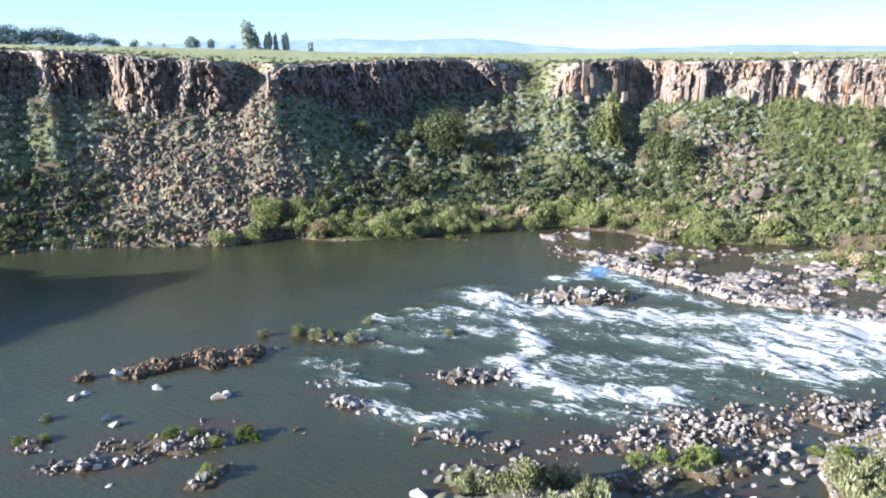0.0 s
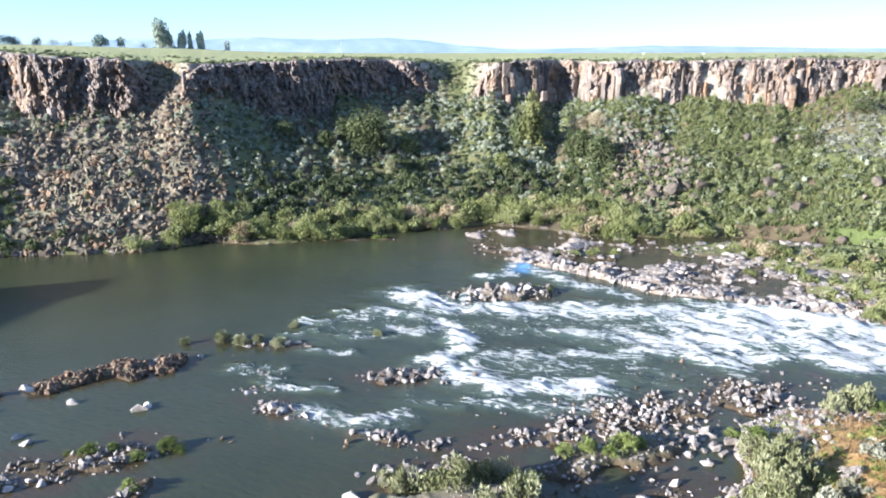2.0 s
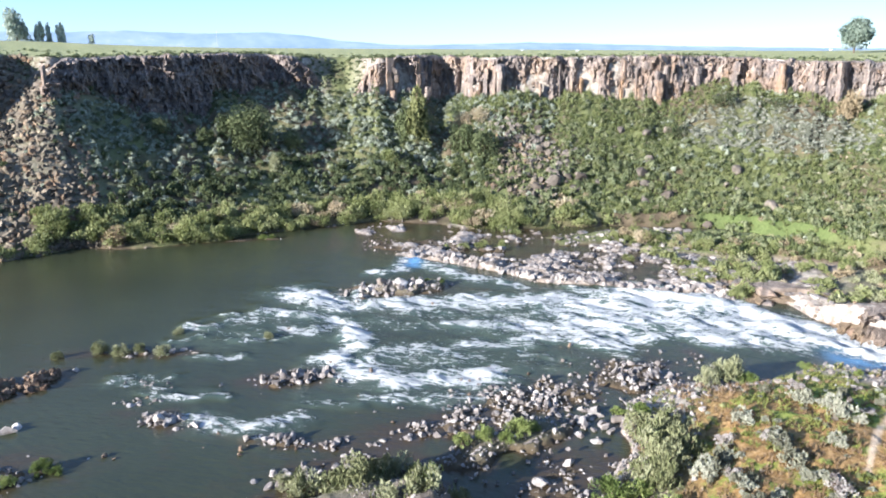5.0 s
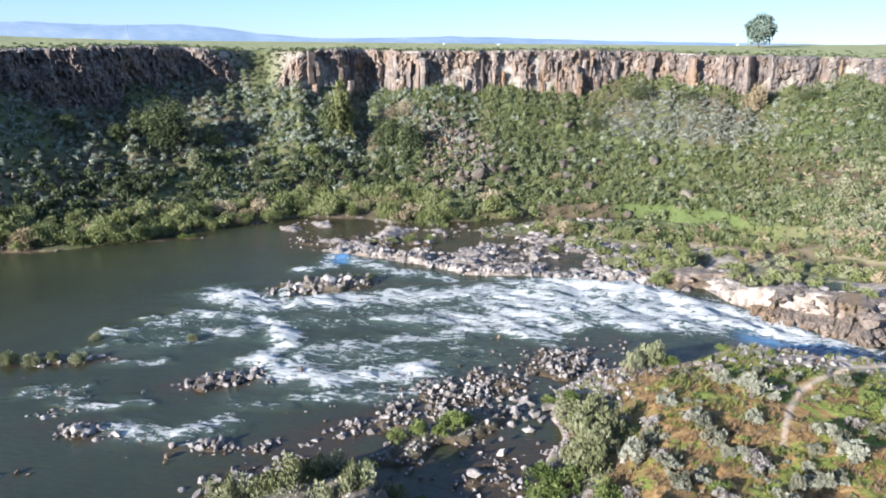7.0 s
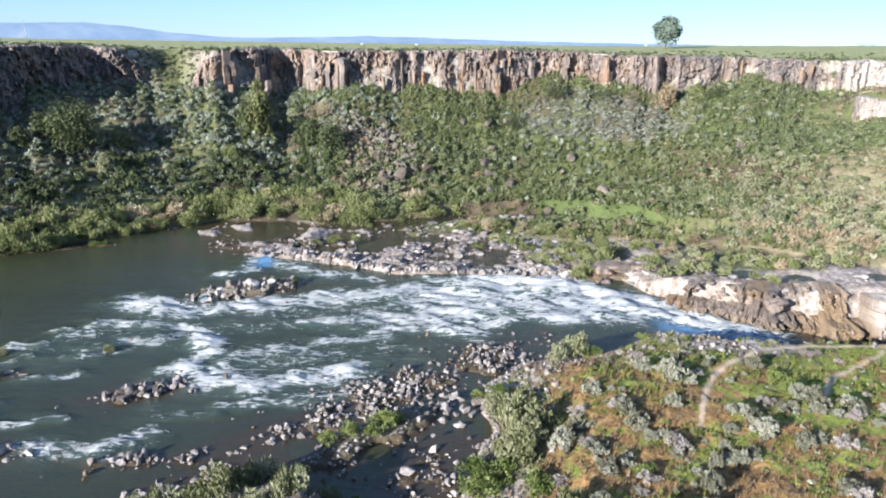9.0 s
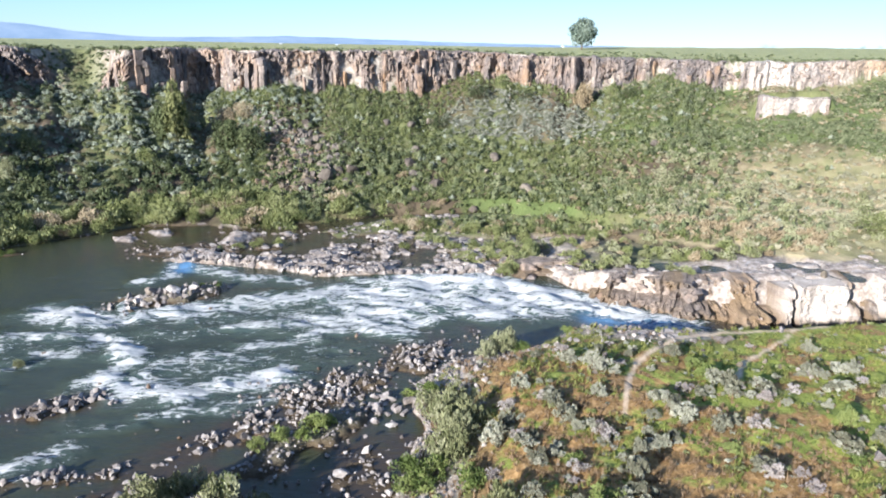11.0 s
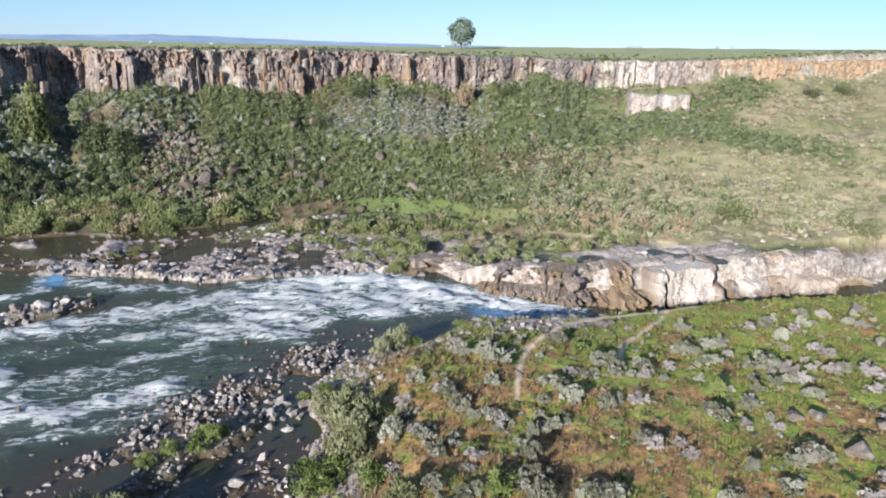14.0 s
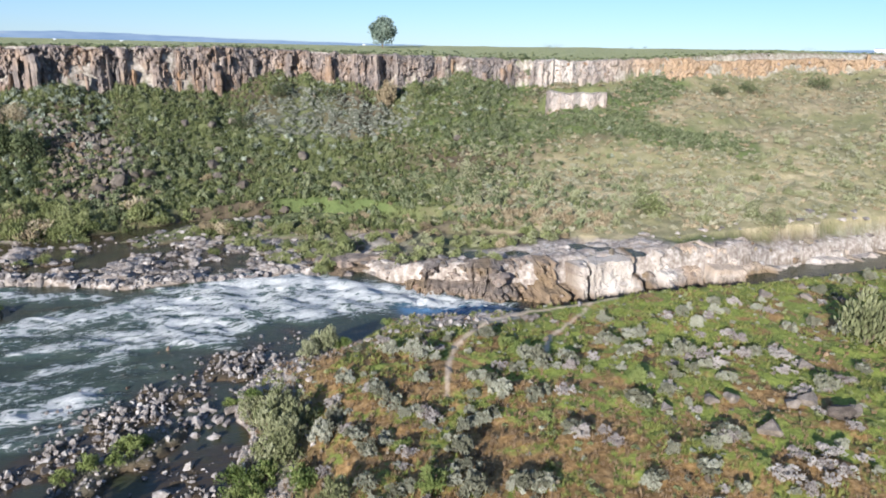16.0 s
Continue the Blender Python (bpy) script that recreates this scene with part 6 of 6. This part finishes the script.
    for kind, px, py, s in ((0, -42.9, 85.2, 1.3), (1, -41.5, 83.8, 0.9), (0, -35.4, 80.6, 1.0), (1, -27.3, 78, 1.35), (0, -26.4, 78.8, 0.9), (1, -44.7, 77.9, 1.0), (0, -43.7, 79.2, 0.9), (1, -38.3, 73.1, 1.1), (0, -36.9, 71.5, 1.0), (1, -23.4, 92.8, 0.9), (0, -28.6, 91.7, 0.8),
                            (0, -36.2, 62.6, 0.9), (1, -34.8, 62.9, 0.8), (0, -32.3, 59.8, 0.6), (1, -41, 66, 0.5), (0, -32, 63.5, 0.7), (1, -17.8, 70.3, 0.5), (0, -23.3, 60.6, 0.9), (0, -11.8, 76.2, 1.1), (1, -10.6, 75.6, 0.9), (0, -15.2, 81, 0.8), (1, -8, 74.6, 0.9),
                            (1, 35.8, 65.9, 1.35), (3, 37.5, 63.6, 1.2), (0, 33, 60, 1.0), (1, 28.5, 57, 0.9), (0, 24.3, 54.6, 1.2), (1, -2.5, 58.2, 1.3), (0, 0.9, 60.6, 1.3), (3, 20.2, 114.2, 1.5), (0, 23.5, 113, 1.6), (1, 18, 113.5, 1.3), (0, 26.5, 112.6, 1.4),
                            (3, 65.4, 21.1, 1.15), (3, 66.9, 19.4, 1.2), (3, 63, 14.5, 1.6), (3, 61.2, 23.9, 0.9), (3, 70.5, 14.6, 1.2), (3, 72.4, 13.6, 1.6), (3, 71.1, 10.3, 1.9), (3, 72.8, 9.7, 1.6), (3, 82.6, 16.7, 1.4), (3, 108.5, 29, 1.6), (3, 112, 24, 1.4), (3, 118, 26, 1.1),
                            (2, 116.8, 136, 2.6), (2, 98.2, 163, 2.4), (2, 99.1, 152, 2.4), (2, 101.1, 138.5, 1.8), (2, 102.3, 168, 2.2), (2, 120.8, 154.6, 2.3), (2, 81.5, 165, 2.4), (2, 79, 166, 1.8), (2, 70, 165, 2.2), (2, 72, 163, 2.0), (2, 74, 166, 3.2), (2, 76, 168, 2.4), (2, 92, 150, 1.6),
                            (2, 96.1, 159.0, 1.8), (2, 99.2, 151.4, 1.4), (2, 92.9, 152.4, 1.1), (2, 117.5, 136.5, 1.6), (2, 116.3, 148.8, 1.2), (2, 114.9, 151.4, 1.2), (2, 104.0, 142.2, 1.4), (2, 161.4, 134.7, 2.0), (2, 115.3, 180.0, 2.0), (2, 107.2, 177.9, 2.0), (2, 102.4, 182.5, 2.0), (2, 79.6, 188.6, 2.0), (2, 79.0, 181.8, 1.9), (2, 76.3, 185.6, 1.9), (2, 79.2, 174.7, 1.5), (2, 78.6, 161.5, 1.7), (2, 78.4, 178.2, 1.9), (2, 76.3, 180.4, 1.6), (2, 78.6, 161.8, 1.7), (2, 63.3, 176.8, 1.2), (2, 97.1, 158.7, 1.4), (2, 74.1, 189.6, 1.3)):
        z = float(np.maximum(land(np.array([px]), np.array([py])), water_level(np.array([px]), np.array([py])) - 0.3)[0])
        ob = kinds[kind]
        m = pose(px, py, z + 0.28 * s, 0, 0, (px * 37 + py * 11) % 360) @ Matrix.Diagonal((s, s * 0.85, s * 0.95, 1))
        if ob.name in used:
            ob = copy_thing(ob, m)
        else:
            used.add(ob.name)
        ob.matrix_basis = m


build_river_rocks()

# ---------------------------------------------------------------- far small things
def box_arrays(x0, x1, y0, y1, z0, z1):
    v = np.array([(x, y, z) for z in (z0, z1) for x, y in ((x0, y0), (x1, y0), (x1, y1), (x0, y1))], float)
    f = np.array([(0, 3, 2, 1), (4, 5, 6, 7), (0, 1, 5, 4), (1, 2, 6, 5), (2, 3, 7, 6), (3, 0, 4, 7)])
    return v, f


def build_mast():
    m, n, l, b = material("grey_steel", 0.5)
    b.inputs["Base Color"].default_value = (0.4, 0.42, 0.45, 1)
    b.inputs["Metallic"].default_value = 0.3
    px, py = at_bearing(-1.67, 800)
    root = tagged(new("radio_mast"), "thin pale steel mast far across the plateau", "mast")
    root.location = (px, py, float(land(np.array([px]), np.array([py]))[0]))
    for k in range(3):
        a = k * 2.094
        p = np.array([math.cos(a) * 0.55, math.sin(a) * 0.55, 0])
        part("leg", *tube([p - (0, 0, 0.5), p * 0.8 + (0, 0, 8), p * 0.5 + (0, 0, 17.5)], [0.12, 0.1, 0.08], 5), m, root)
    for k in range(6):
        w = 0.6 - 0.04 * k
        part("brace", *box_arrays(-w, w, -0.08, 0.08, 2.5 * k + 1, 2.5 * k + 1.2), m, root)


def build_sheds():
    wall, n, l, b = material("pale_painted_board", 0.6)
    f = noise_node(n, l, 1.5, 4, 0.6, world_pos(n))
    l.new(ramp(n, l, f, [(0.3, (0.34, 0.35, 0.36)), (0.7, (0.46, 0.47, 0.48))]), b.inputs["Base Color"])
    roof, n, l, b = material("grey_sheet_roof", 0.5)
    b.inputs["Base Color"].default_value = (0.4, 0.41, 0.42, 1)
    for az, r, w, d, h in ((21.4, 600, 1.6, 2, 0.7), (25.6, 600, 2, 2, 0.7), (43.0, 600, 1.8, 2, 0.9), (80.6, 700, 26, 8, 3.5)):
        px, py = at_bearing(az, r)
        root = tagged(new("farm_shed"), "small pale grey farm shed far across the plateau", "shed", "far sheds")
        root.matrix_basis = pose(px, py, float(land(np.array([px]), np.array([py]))[0]) - 0.2, 0, 0, -az)
        part("wall", *box_arrays(-w / 2, w / 2, -d / 2, d / 2, 0, h), wall, root)
        v = np.array([(-w / 2 - 0.3, -d / 2 - 0.3, h), (w / 2 + 0.3, -d / 2 - 0.3, h), (w / 2 + 0.3, d / 2 + 0.3, h), (-w / 2 - 0.3, d / 2 + 0.3, h), (-w / 2 - 0.3, 0, h + d * 0.3), (w / 2 + 0.3, 0, h + d * 0.3)], float)
        part("roof", v, np.array([(0, 1, 5, 4), (2, 3, 4, 5), (0, 3, 2, 1), (0, 4, 3, 0), (1, 2, 5, 1)])[:3], roof, root)


build_mast()
build_sheds()


def build_pools():
    """Still water in the hollows of the gorge shelf."""
    for cx, cy, ra, rb in POOLS:
        n = 40
        a = np.linspace(0, 2 * np.pi, n, endpoint=False)
        rings = []
        level = float(land(np.array([cx]), np.array([cy]))[0]) + 0.28
        for k in (0.02, 0.6, 1.2):
            rings.append(np.stack([cx + np.cos(a) * ra * k, cy + np.sin(a) * rb * k, np.full(n, level)], -1))
        v = np.concatenate(rings)
        ob = mesh_object("rock_pool", v, grid_faces(3, n, True), WATER, {"foam": np.zeros(len(v)), "shoal": np.zeros(len(v))})
        tagged(ob, "still blue pool in a hollow of the basalt shelf", "pool", "rock pools", kind="structure")


build_pools()


def build_back_channel():
    """Slow water winding behind the ledge."""
    line = np.array(CHANNEL[1:], float)
    reach = np.concatenate([[0], np.cumsum(np.hypot(*np.diff(line, axis=0).T))])
    u = np.arange(0, reach[-1], 1.0)
    mid = np.stack([np.interp(u, reach, line[:, k]) for k in (0, 1)], -1)
    way = np.gradient(mid, axis=0)
    way /= np.linalg.norm(way, axis=1)[:, None]
    out = np.stack([-way[:, 1], way[:, 0]], -1)
    v = np.concatenate([np.concatenate([mid + out * k, np.full((len(u), 1), 0.12)], 1) for k in (-4.5, -1.5, 1.5, 4.5)])
    ob = mesh_object("back_channel", v, grid_faces(4, len(u)), WATER, {"foam": np.zeros(len(v)), "shoal": np.full(len(v), 0.3)})
    tagged(ob, "slow brown side channel behind the river ledge", "river", kind="structure")


build_back_channel()
